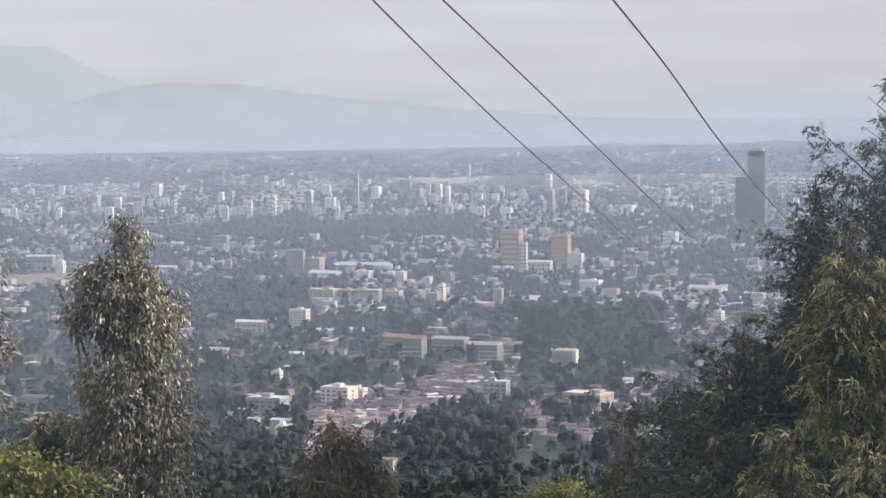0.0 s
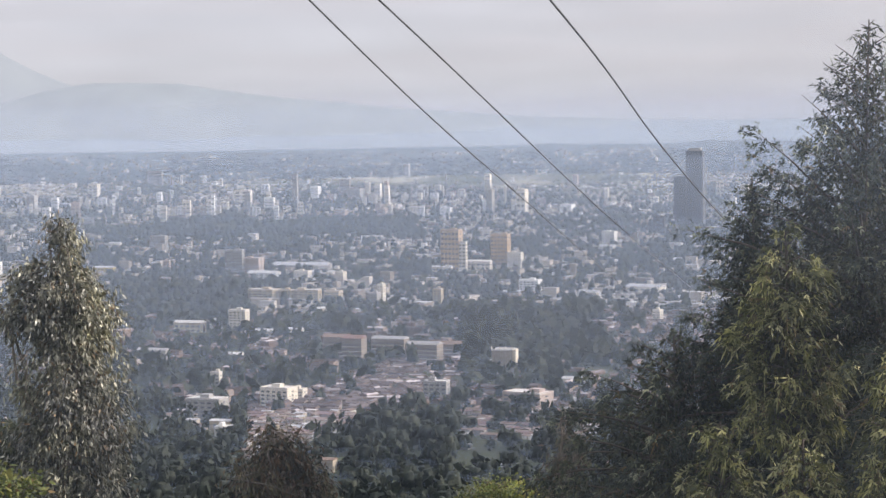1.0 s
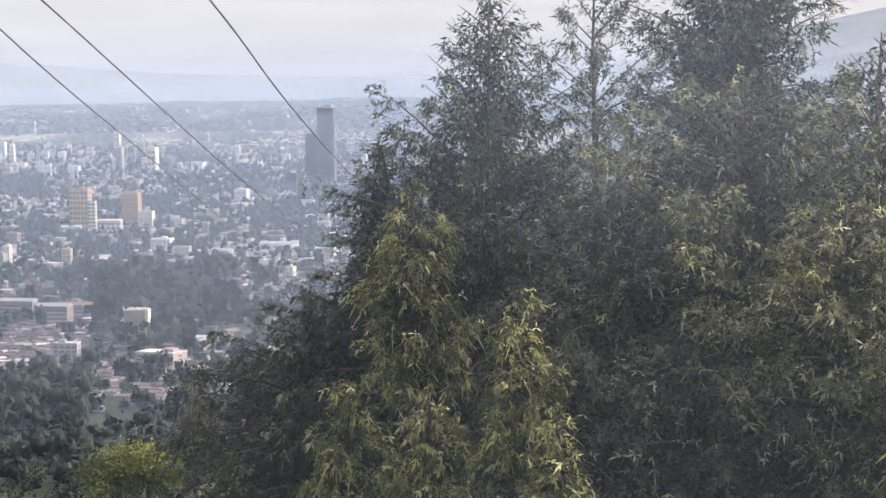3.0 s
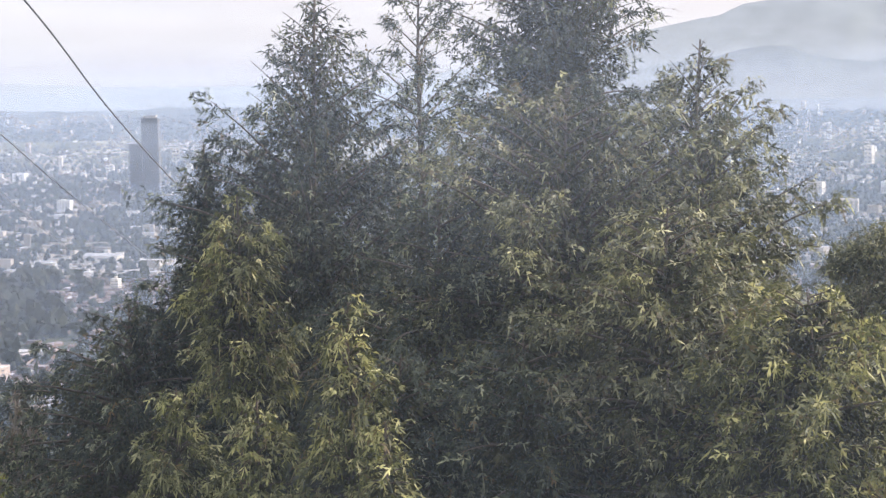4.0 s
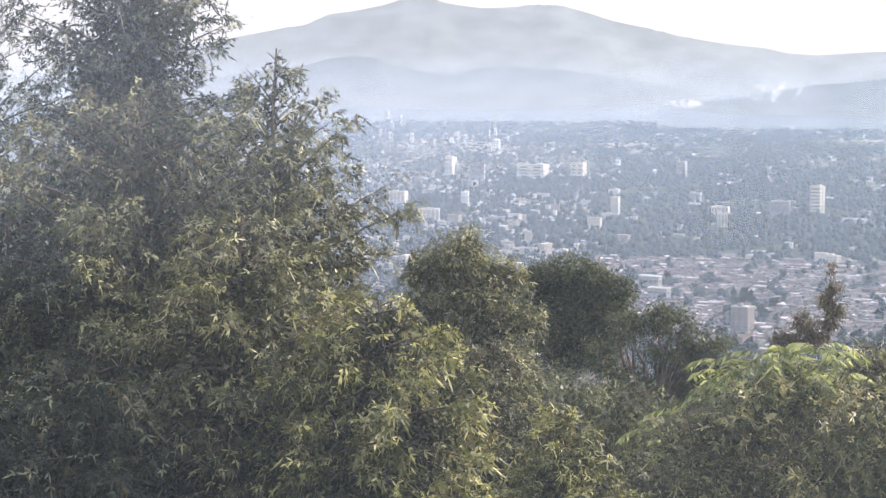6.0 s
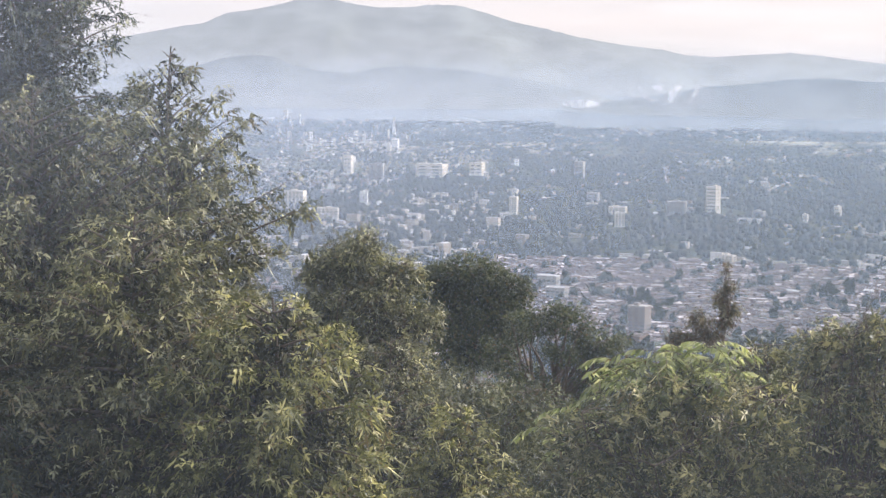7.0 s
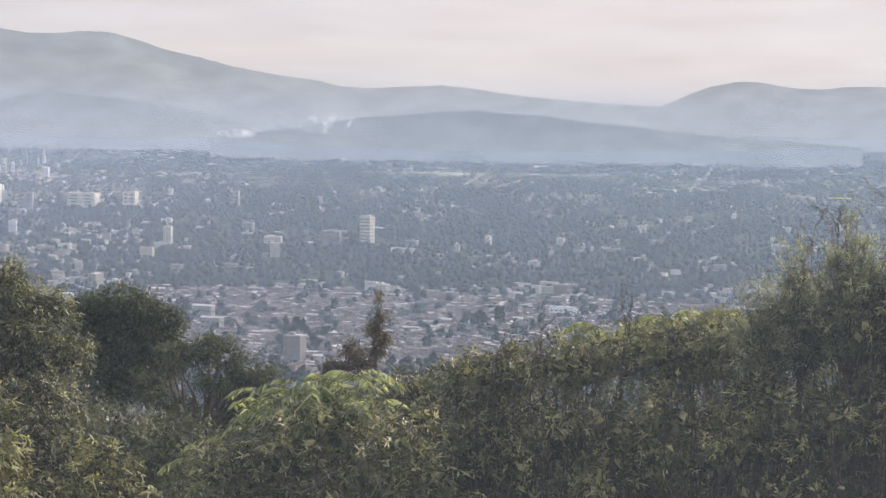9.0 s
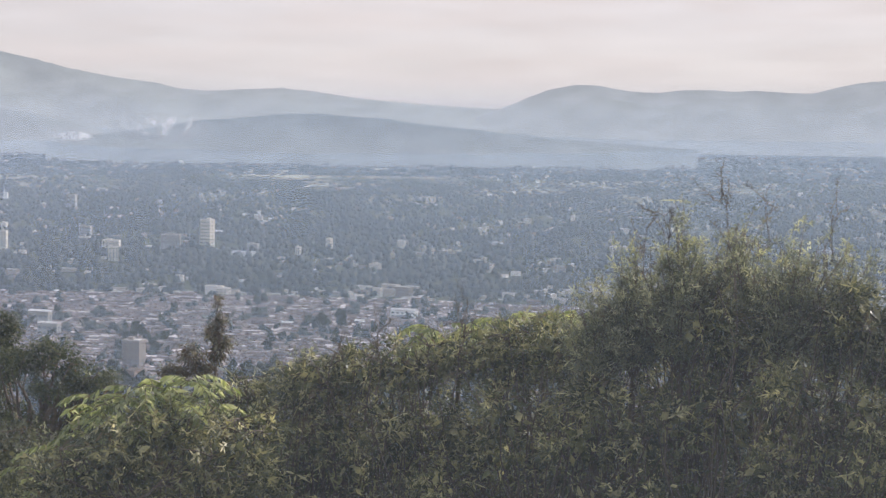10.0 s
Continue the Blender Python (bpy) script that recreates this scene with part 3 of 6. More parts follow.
# ---- drifting smoke ----
def smoke(label, az, d, el, width, height, density, seed, colour=(0.86, 0.84, 0.84), torn=(0.36, 0.72)):
    """A thin veil of smoke that hangs over a fire, thickest at its middle and torn by the wind."""
    m, n, l, out = nodes_of("smoke")
    tc = n.new("ShaderNodeTexCoord")
    mp = n.new("ShaderNodeMapping")
    mp.inputs["Location"].default_value = (-1, 0, -1)
    mp.inputs["Scale"].default_value = (2, 0, 2)
    l.new(tc.outputs["Generated"], mp.inputs["Vector"])
    grad = n.new("ShaderNodeTexGradient")
    grad.gradient_type = 'SPHERICAL'
    l.new(mp.outputs["Vector"], grad.inputs["Vector"])
    puff = n.new("ShaderNodeTexNoise")
    puff.inputs["Scale"].default_value, puff.inputs["Detail"].default_value = 3.2, 5.0
    stretch = n.new("ShaderNodeMapping")
    stretch.inputs["Location"].default_value = (seed, seed * 0.7, 0)
    stretch.inputs["Scale"].default_value = (width / height, 1, 0.8)
    l.new(tc.outputs["Generated"], stretch.inputs["Vector"])
    l.new(stretch.outputs["Vector"], puff.inputs["Vector"])
    pr = n.new("ShaderNodeMapRange")
    pr.inputs["From Min"].default_value, pr.inputs["From Max"].default_value = torn
    l.new(puff.outputs["Fac"], pr.inputs["Value"])
    soft = n.new("ShaderNodeMapRange")
    soft.interpolation_type = 'SMOOTHSTEP'
    soft.inputs["From Max"].default_value = 0.7
    soft.inputs["To Max"].default_value = density
    l.new(grad.outputs["Fac"], soft.inputs["Value"])
    fac = n.new("ShaderNodeMath")
    fac.operation = 'MULTIPLY'
    l.new(pr.outputs["Result"], fac.inputs[0])
    l.new(soft.outputs["Result"], fac.inputs[1])
    d1, t1 = n.new("ShaderNodeBsdfDiffuse"), n.new("ShaderNodeBsdfTranslucent")
    for s in (d1, t1):
        s.inputs["Color"].default_value = (*colour, 1.0)
    both, mx, clear = n.new("ShaderNodeMixShader"), n.new("ShaderNodeMixShader"), n.new("ShaderNodeBsdfTransparent")
    l.new(d1.outputs[0], both.inputs[1])
    l.new(t1.outputs[0], both.inputs[2])
    l.new(fac.outputs[0], mx.inputs[0])
    l.new(clear.outputs[0], mx.inputs[1])
    l.new(both.outputs[0], mx.inputs[2])
    l.new(mx.outputs[0], out.inputs["Surface"])
    s, u = np.meshgrid(np.linspace(-1, 1, 17), np.linspace(-1, 1, 9), indexing="ij")
    v = np.stack([s * width / 2, u * height * 0.45 + 0.04 * width * np.sin(s * 4 + seed), u * height / 2], -1).reshape(-1, 3)
    i, j = np.meshgrid(np.arange(16), np.arange(8), indexing="ij")
    q = np.stack([i * 9 + j, (i + 1) * 9 + j, (i + 1) * 9 + j + 1, i * 9 + j + 1], -1).reshape(-1, 4)
    ob = new("smoke", mesh_of("smoke", v, q, [m], smooth=True))
    ob.location = polar(az, d, d * math.tan(radians(el)))
    ob.rotation_euler = (0, 0, radians(-az))
    tagged(ob, label, "smoke", kind="stuff")


smoke("white smoke blown sideways from a factory", 38.8, 4240, 0.34, 120, 30, 0.95, 1, (0.97, 0.95, 0.94), (0.2, 0.55))
smoke("thin smoke drifting over the wooded ridge", 41.4, 4220, 0.68, 300, 85, 0.5, 2, (0.95, 0.93, 0.93), (0.40, 0.66))
smoke("thin smoke rising behind the thicket", 55.2, 2050, -4.5, 110, 62, 0.45, 3)
smoke("small smoke among the tin-roofed houses", 40.2, 1480, -7.5, 26, 44, 0.35, 5)
# added bluish veil in front of the cypresses, to lighten their dark crowns
smoke("thin bluish veil added in front of the tall cypresses", 19.5, 21.0, 3.2, 14.0, 6.6, 0.12, 6, (0.70, 0.80, 0.97), (-0.6, 0.7))


# ---- the trees of the hillside ----
def bent(a, b, n, sag, rg, wob=0.03):
    """A curved line from a to b, bowed by sag (metres, up)."""
    s = np.linspace(0, 1, n)[:, None]
    a, b = np.asarray(a, float), np.asarray(b, float)
    line = a + (b - a) * s
    line[:, 2] += sag * 4 * (s * (1 - s))[:, 0]
    size = np.linalg.norm(b - a)
    line[1:-1] += rg.normal(size=(n - 2, 3)) * wob * size
    return line


def clustered(centres, ways, each, spread, jitter, rg):
    """Blades in small tufts round the centres."""
    n = len(centres)
    p = np.repeat(centres, each, 0) + rg.normal(size=(n * each, 3)) * spread
    w = np.repeat(ways, each, 0) + rg.normal(size=(n * each, 3)) * jitter
    return p, w


def conifer(label, az, d, top_el, radius, depth, power, count, mat, seed, boughs=70, droop=0.35, climb=0.45,
            lean=(0, 0), name="cypress_tree", core=0.5, knee=1.0, clump=6, reach_s=(0.12, 0.26), curl=0.55, spread=0.36, category="tree", group="trees of the hillside"):
    """A cypress: a leader, ascending boughs, a dense inner mass and hanging sprays in clumps; depth is how far the boughs reach down, count the sprays."""
    rg = np.random.default_rng(seed)
    top = np.array(polar(az, d, d * math.tan(radians(top_el))))
    foot = np.array(polar(az, d)) - np.array([lean[0], lean[1], 0])
    thing = new(name)
    thing.location = foot
    tagged(thing, label, category, group)
    height = top[2] - foot[2]
    tip = top - foot
    stem = bent((0, 0, -0.4), tip, 12, 0, rg, 0.003)
    r0 = 0.012 * height + 0.05
    part_of("trunk", tube(stem, np.linspace(r0, 0.012, 12), 8), BARK, thing)
    # boughs
    v = np.sort((np.arange(boughs) + rg.uniform(0, 1, boughs)) / boughs) ** 0.9
    drop = v * depth
    size = radius * np.minimum(1.0, v / knee) ** power * rg.uniform(0.62, 1.14, boughs) + 0.05
    ang = np.arange(boughs) * 2.39996 + rg.uniform(-0.5, 0.5, boughs)
    along = np.stack([np.interp(tip[2] - drop, stem[:, 2], stem[:, k]) for k in range(3)], -1)
    up = climb * (1.25 - 0.7 * v) * rg.uniform(0.6, 1.4, boughs)
    sag = droop * (0.3 + 0.9 * v)
    along[:, 2] = np.maximum(tip[2] - drop - 0.5 * size * up, 0.6)
    out = np.stack([np.cos(ang), np.sin(ang), np.zeros(boughs)], -1)
    lat = np.stack([-np.sin(ang), np.cos(ang), np.zeros(boughs)], -1)

    def on(b, s):
        return along[b] + out[b] * (size[b] * s)[:, None] + np.stack([0 * s, 0 * s, size[b] * (up[b] * s - sag[b] * s ** 2)], -1)

    limbs = []
    for b in range(boughs):
        s = np.linspace(0, 0.97, 4)
        limbs.append(tube(on(np.full(4, b), s), np.linspace(0.012 + 0.012 * size[b], 0.004, 4), 4))
    tagged(part_of("branchwork", joined(limbs), BARK, thing), kind="stuff")
    # sprays gather on branchlets, with dark gaps between these
    share = size ** 1.4 + 0.04
    twigs = max(8, count // clump)
    tb = rg.choice(boughs, twigs, p=share / share.sum())
    ts = rg.uniform(0.12, 1, twigs) ** 0.55
    tside = rg.uniform(-1, 1, twigs)
    low = rg.uniform(0, 1, twigs) ** 2
    pick = rg.integers(0, twigs, count)
    b = tb[pick]
    s = np.clip(ts[pick] + rg.normal(size=count) * 0.04, 0.03, 1.06)
    side = tside[pick] + rg.normal(size=count) * 0.08
    width = size[b] * spread * (1.03 - s) + 0.07
    centre = on(b, s) + lat[b] * (side * width)[:, None]
    centre[:, 2] -= low[pick] * (0.06 + 0.16 * size[b] * (1 - 0.6 * s)) - 0.04
    centre += rg.normal(size=centre.shape) * 0.05
    way = out[b] * 0.8 + lat[b] * (side * 0.6)[:, None] + np.array([0, 0, 1.0]) * (0.55 * (1 - v[b]) - 0.25 * v[b] + rg.normal(size=count) * 0.25)[:, None]
    part_of("crown", sprays(centre, way, reach_s, rg, curl), mat, thing)
    # older growth, close-packed round the stem and the inner half of each bough, darkened to imitate crown shade
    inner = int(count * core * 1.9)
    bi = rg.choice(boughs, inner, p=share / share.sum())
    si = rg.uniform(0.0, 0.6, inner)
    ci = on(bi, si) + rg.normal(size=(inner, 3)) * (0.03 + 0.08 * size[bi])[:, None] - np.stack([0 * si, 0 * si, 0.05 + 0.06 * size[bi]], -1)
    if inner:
        tagged(part_of("shade_dark_inner_growth", leaves(ci, out[bi] * 0.6 + rg.normal(size=(inner, 3)) * 0.6 - [0, 0, 0.6], 0.17, 0.05, rg), INNER, thing, "dense brown-green inner growth, darkened as crown shade"), kind="stuff")
    return thing


def lobed(label, az, d, lobes, count, mat, seed, blade=(0.15, 0.03), droop=0.8, tuft=5, spread=0.12, name="gum_tree",
          bark=PALE_BARK, category="tree", shell=0.45, outward=0.5, jitter=0.5, core=0.06, trunk_r=0.13, clump=5, plume=None, group="trees of the hillside"):
    """A leafy tree or shrub. Lobes of the crown: offsets across, along the view and the elevation (degrees) of the middle, then half sizes in metres."""
    rg = np.random.default_rng(seed)
    a = radians(az)
    foot = np.array(polar(az, d))
    thing = new(name)
    thing.location = foot
    tagged(thing, label, category, group)
    right, ahead = np.array([math.cos(a), -math.sin(a), 0]), np.array([math.sin(a), math.cos(a), 0])
    mids, sizes = [], []
    for across, along, el, rx, ry, rz in lobes:
        m = right * across + ahead * along
        m[2] = d * math.tan(radians(el)) - foot[2]
        mids.append(m)
        sizes.append((rx, ry, rz))
    mids, sizes = np.array(mids), np.array(sizes)
    hub = mids[np.argmin(mids[:, 2])] * [0.6, 0.6, 1] - [0, 0, sizes[:, 2].max() * 0.6]
    hub[2] = max(hub[2], 0.3)
    part_of("trunk", tube(bent((0, 0, -0.4), hub, 7, 0, rg, 0.012), np.linspace(trunk_r * 1.3, trunk_r * 0.7, 7), 8), bark, thing)
    limbs = []
    for m, s in zip(mids, sizes):
        for k in range(5):
            end = m + rg.normal(size=3) * s * 0.45
            limbs.append(tube(bent(hub, end, 6, 0.05, rg, 0.03), np.linspace(trunk_r * 0.5, 0.01, 6), 5))
            for j in range(4):
                tipp = end + rg.normal(size=3) * s * 0.4
                limbs.append(tube(bent(end, tipp, 4, 0.03, rg, 0.04), np.linspace(0.012, 0.004, 4), 4))
    tagged(part_of("branchwork", joined(limbs), bark, thing), kind="stuff")
    weight = (sizes[:, 0] * sizes[:, 2] + sizes[:, 0] * sizes[:, 1])
    tufts = count // tuft
    twigs = max(6, tufts // clump)
    pick = rg.integers(0, twigs, tufts)
    k = rg.choice(len(mids), twigs, p=weight / weight.sum())[pick]
    dirs = unit(unit(rg.normal(size=(twigs, 3)))[pick] + rg.normal(size=(tufts, 3)) * 0.10)
    # uneven surface: bumps and hollows
    ph = rg.uniform(0, 6.28, (len(mids), 6))
    bump = 1 + 0.13 * np.sin(dirs[:, 0] * 6 + ph[k, 0]) * np.sin(dirs[:, 1] * 6 + ph[k, 1]) + 0.11 * np.sin(dirs[:, 2] * 9 + ph[k, 2]) * np.cos(dirs[:, 0] * 11 + ph[k, 3])
    rad = (shell + (1.06 - shell) * (rg.uniform(0, 1, twigs) ** 0.55)[pick]) * bump * rg.uniform(0.92, 1.04, tufts)
    centre = mids[k] + dirs * sizes[k] * rad[:, None]
    way = dirs * outward - np.array([0, 0, droop])
    if plume:
        crown = [sprays(centre + rg.normal(size=centre.shape) * spread, way, plume, rg, 0.25, broad=0.145)]
    else:
        p, w = clustered(centre, way, tuft, spread, jitter, rg)
        crown = [leaves(p, w, blade[0], blade[1], rg)]
    inner = int(count * core)
    ki = rg.choice(len(mids), inner, p=weight / weight.sum())
    crown.append(leaves(mids[ki] + unit(rg.normal(size=(inner, 3))) * sizes[ki] * rg.uniform(0, 0.75, (inner, 1)), rg.normal(size=(inner, 3)) - [0, 0, 0.5], 2.2 * blade[0], 3.5 * blade[1], rg))
    part_of("crown", joined(crown), mat, thing)
    return thing


def bare_twig(az, d, el0, height, seed, spread=0.35):
    """A dead, forking shoot that stands out above a shrub."""
    rg = np.random.default_rng(seed)
    foot = np.array(polar(az, d, d * math.tan(radians(el0))))
    pieces = []

    def grow(p, way, size, r, level):
        end = p + unit(way) * size
        line = bent(p, end, 6, rg.uniform(-0.02, 0.03), rg, 0.03)
        pieces.append(tube(line, np.linspace(r, r * 0.45, 6), 5))
        if level:
            for s in rg.uniform(0.35, 1.0, rg.integers(6, 11)):
                q = line[min(5, int(s * 5.99))]
                grow(q, unit(way) + rg.normal(size=3) * 0.7 + [0, 0, 0.1], size * rg.uniform(0.16, 0.38), r * 0.62, level - 1)

    for k in range(1 if height < 1.2 else 2):
        grow(foot - [0, 0, 0.8], np.array([rg.normal() * spread * 0.4, rg.normal() * spread * 0.4, 1.0]), height + 0.8, 0.013, 2)
    return pieces


# the leaning row of tall cypresses
conifer("tall dark cypress with a ragged pointed top", 14.9, 36, 3.75, 3.15, 10.0, 0.9, 10500, CYPRESS_DARK, 11, boughs=190, climb=0.75, knee=0.4, core=1.7)
conifer("thin open cypress with gaps in its crown", 18.1, 38, 4.2, 1.5, 8.0, 0.6, 3800, CYPRESS_DARK, 12, boughs=80, climb=0.8, core=0.0, knee=0.35)
conifer("tallest cypress with a dense dark crown", 22.2, 34, 6.5, 2.1, 9.0, 0.7, 8500, CYPRESS_DARK, 13, boughs=170, climb=0.6, knee=0.22, core=1.7)
conifer("pointed green cypress with feathery boughs", 26.7, 30, 1.95, 2.05, 5.4, 1.0, 6500, CYPRESS, 14, boughs=120, climb=0.9, droop=0.35, knee=0.5, core=0.5)
conifer("broad olive-green cypress with hanging sprays", 22.6, 29, 0.6, 3.1, 5.5, 0.5, 9500, CYPRESS, 15, boughs=140, climb=0.6, knee=0.4, core=0.7)
conifer("olive cypress with a bare stem showing", 25.7, 25, -3.2, 2.4, 4.0, 0.55, 7500, CYPRESS, 16, boughs=110, knee=0.5, core=0.6)
conifer("bushy young cypress lit yellow-green", 29.9, 24, -5.7, 1.75, 3.0, 0.5, 5500, CYPRESS_SUNLIT, 17, boughs=80, knee=0.5, core=0.7)
conifer("young cypress with yellow-green drooping tips", 12.4, 31, -2.55, 0.85, 3.4, 0.6, 2100, CYPRESS_SUNLIT, 18, boughs=55, core=0.5, knee=0.5, reach_s=(0.14, 0.28), curl=0.8)
conifer("dark spreading cypress low on the slope", 9.0, 36, -5.8, 3.0, 4.4, 0.5, 6500, CYPRESS_DARK, 19, boughs=120, core=0.9, knee=0.6)
conifer("young cypress spire lit yellow-green", 15.8, 23, -5.95, 0.75, 2.6, 0.75, 1500, CYPRESS_SUNLIT, 20, boughs=50, core=0.3, reach_s=(0.12, 0.24), curl=0.9, climb=0.8)
conifer("small cypress with yellow-green tips", 10.4, 26, -8.4, 0.8, 1.8, 0.7, 1200, CYPRESS_SUNLIT, 21, boughs=40, core=0.3, reach_s=(0.12, 0.24), curl=0.9, climb=0.8)
conifer("shaded cypress filling the row", 18.6, 29, -2.4, 2.4, 5.4, 0.5, 5500, CYPRESS_DARK, 22, boughs=100, core=0.9, knee=0.5)
conifer("olive cypress below the tall row", 33.3, 42, -6.9, 2.6, 4.0, 0.5, 4500, CYPRESS, 23, boughs=80, core=0.7)
conifer("small olive cypress on the slope", 35.6, 31, -9.1, 1.5, 2.4, 0.5, 3000, CYPRESS_SUNLIT, 24, boughs=60)
conifer("low dark cypress between the tall ones", 13.4, 35, -6.2, 2.4, 3.6, 0.5, 4500, CYPRESS_DARK, 25, boughs=90, core=0.9)
conifer("low dark cypress at the foot of the row", 17.4, 25, -7.6, 1.7, 3.0, 0.5, 4000, CYPRESS_DARK, 26, boughs=80, core=0.9)
conifer("low dark cypress below the broad one", 21.2, 24.5, -7.0, 1.9, 3.2, 0.5, 4500, CYPRESS_DARK, 29, boughs=90, core=0.9)
conifer("dark cypress behind the young one", 11.4, 37, -0.9, 1.45, 6.0, 0.9, 4500, CYPRESS_DARK, 27, boughs=100, core=1.2, climb=0.8, knee=0.55)
conifer("small cypress spire lit yellow-green", 16.9, 22, -9.7, 0.5, 1.6, 0.75, 650, CYPRESS_SUNLIT, 28, boughs=34, core=0.3, reach_s=(0.12, 0.24), curl=0.9)
conifer("small cypress bush with yellow-green tips", 12.9, 24, -8.9, 0.6, 1.6, 0.7, 700, CYPRESS_SUNLIT, 30, boughs=34, core=0.3, reach_s=(0.12, 0.24), curl=0.9)

# gum trees
lobed("slender gum tree with grey-green hanging leaves", -9.75, 35,
      [(0.0, 0, -2.6, 0.30, 0.3, 0.55), (-0.15, 0, -3.9, 0.75, 0.6, 0.55), (-0.45, 0, -4.6, 0.7, 0.6, 0.6), (0.25, 0, -5.0, 0.8, 0.7, 0.9),
       (0.1, 0, -6.6, 1.0, 0.8, 1.0), (0.1, 0, -8.3, 1.1, 0.9, 1.1), (0.0, 0, -10.4, 1.2, 0.9, 1.2)], 30000, GUM, 31, (0.125, 0.038), 1.1, spread=0.10, clump=7)
lobed("dark leafy gum sapling beside the slender one", -12.0, 37,
      [(0, 0, -8.5, 0.8, 0.7, 0.5), (0.6, 0, -9.2, 0.9, 0.7, 0.7), (-0.3, 0, -10.2, 1.0, 0.8, 0.8)], 9000, ROUND, 32, (0.15, 0.04), 0.9)
lobed("gum tree with sparse yellowing leaf sprays", -15.0, 31,
      [(0.3, 0, -3.2, 0.45, 0.4, 0.35), (0.35, 0, -4.9, 0.45, 0.4, 0.35), (0.5, 0, -5.8, 0.5, 0.4, 0.15), (0.2, 0, -7.6, 0.6, 0.5, 0.4), (-0.6, 0, -5.0, 0.8, 0.6, 1.5)], 5200, GUM, 33, (0.15, 0.036), 0.8, trunk_r=0.05)
lobed("yellow-green leafy bush on the slope", -12.9, 28,
      [(0, 0, -9.6, 0.55, 0.5, 0.35), (0.5, 0, -10.1, 0.5, 0.5, 0.35), (-0.5, 0, -10.0, 0.6, 0.5, 0.5), (0.1, 0, -10.9, 0.9, 0.6, 0.5)], 6500, BRIGHT, 34, (0.12, 0.06), 0.3, name="leafy_bush", bark=BARK, category="bush")
lobed("small gum tree with brown-tinged leaves", -3.3, 35,
      [(0, 0, -9.0, 0.55, 0.5, 0.45), (-0.35, 0, -9.9, 0.6, 0.5, 0.5), (0.35, 0, -10.2, 0.6, 0.5, 0.5), (0, 0, -11.3, 0.9, 0.7, 0.8)], 6000, GUM_DRY, 35, (0.15, 0.034), 1.0)
lobed("rounded yellow-green shrub on the slope", 3.6, 48,
      [(0, 0, -10.75, 0.95, 0.8, 0.42), (0.7, 0, -11.1, 0.8, 0.7, 0.4), (-0.6, 0, -11.1, 0.8, 0.7, 0.4)], 7000, BRIGHT, 36, (0.10, 0.05), 0.2, name="rounded_shrub", bark=BARK, category="bush")
lobed("thin sparse gum sapling beside the cypresses", 5.6, 38,
      [(0, 0, -8.6, 0.3, 0.3, 0.4), (0.15, 0, -9.6, 0.4, 0.3, 0.5), (-0.15, 0, -10.6, 0.45, 0.4, 0.6)], 900, GUM_DRY, 37, (0.15, 0.034), 1.0)

# round-headed trees farther down the slope
lobed("round-headed olive-green tree down the slope", 32.1, 95,
      [(0, 0, -4.4, 1.7, 1.7, 1.2), (-1.7, 0.3, -4.9, 1.4, 1.5, 1.2), (1.9, 0.3, -5.1, 1.6, 1.6, 1.2), (0.3, -0.8, -5.7, 2.0, 1.4, 1.2), (-2.0, -0.3, -6.3, 1.6, 1.5, 1.3), (2.6, -0.3, -6.4, 1.7, 1.5, 1.3), (0.6, -0.6, -7.3, 2.8, 1.8, 1.5),
       (-1.2, -0.2, -8.6, 2.8, 2.0, 1.8), (2.6, 0, -8.6, 2.8, 2.2, 1.8)], 9000, CYPRESS, 41, (0.26, 0.075), 0.3, tuft=1, core=0.5, spread=0.2, plume=(0.3, 0.62), name="round_tree", bark=BARK, trunk_r=0.3)
lobed("dark green round-headed tree down the slope", 35.5, 150,
      [(0, 0, -5.0, 2.6, 2.6, 1.6), (2.6, 0, -5.5, 2.2, 2.2, 1.5), (-2.2, 0, -5.3, 2.2, 2.2, 1.6), (1.4, -0.8, -6.0, 2.2, 1.8, 1.5), (-1.4, -0.8, -6.3, 2.4, 2.0, 1.6), (3.6, 0, -6.4, 1.8, 1.8, 1.4), (0.5, 0, -7.2, 4.2, 3.0, 1.8)],
      26000, ROUND, 42, (0.34, 0.13), 0.3, spread=0.3, name="round_tree", bark=BARK, trunk_r=0.4, shell=0.6, clump=10)
lobed("spreading grey-green tree with dark open limbs", 38.2, 100,
      [(0.5, 0, -6.35, 1.5, 1.5, 0.75), (-1.4, 0, -6.6, 1.5, 1.4, 0.8), (2.3, 0, -6.9, 1.4, 1.4, 0.7), (-2.8, 0, -7.5, 1.4, 1.4, 0.9), (3.1, 0, -7.7, 1.1, 1.2, 0.6), (0.9, -0.6, -7.3, 1.5, 1.2, 0.6),
       (-1.4, -0.8, -8.2, 1.5, 1.2, 0.8), (-3.0, 0, -8.9, 1.5, 1.2, 0.9), (3.8, 0, -8.7, 1.2, 1.0, 0.7), (-1.0, 0, -9.6, 1.6, 1.0, 0.7), (2.0, 0.4, -8.1, 1.4, 1.2, 0.7), (1.2, 0.2, -9.0, 1.5, 1.1, 0.6)],
      18000, ROUND, 43, (0.2, 0.085), 0.2, spread=0.2, name="spreading_tree", bark=BARK, trunk_r=0.45, core=0.02, shell=0.55, clump=9)
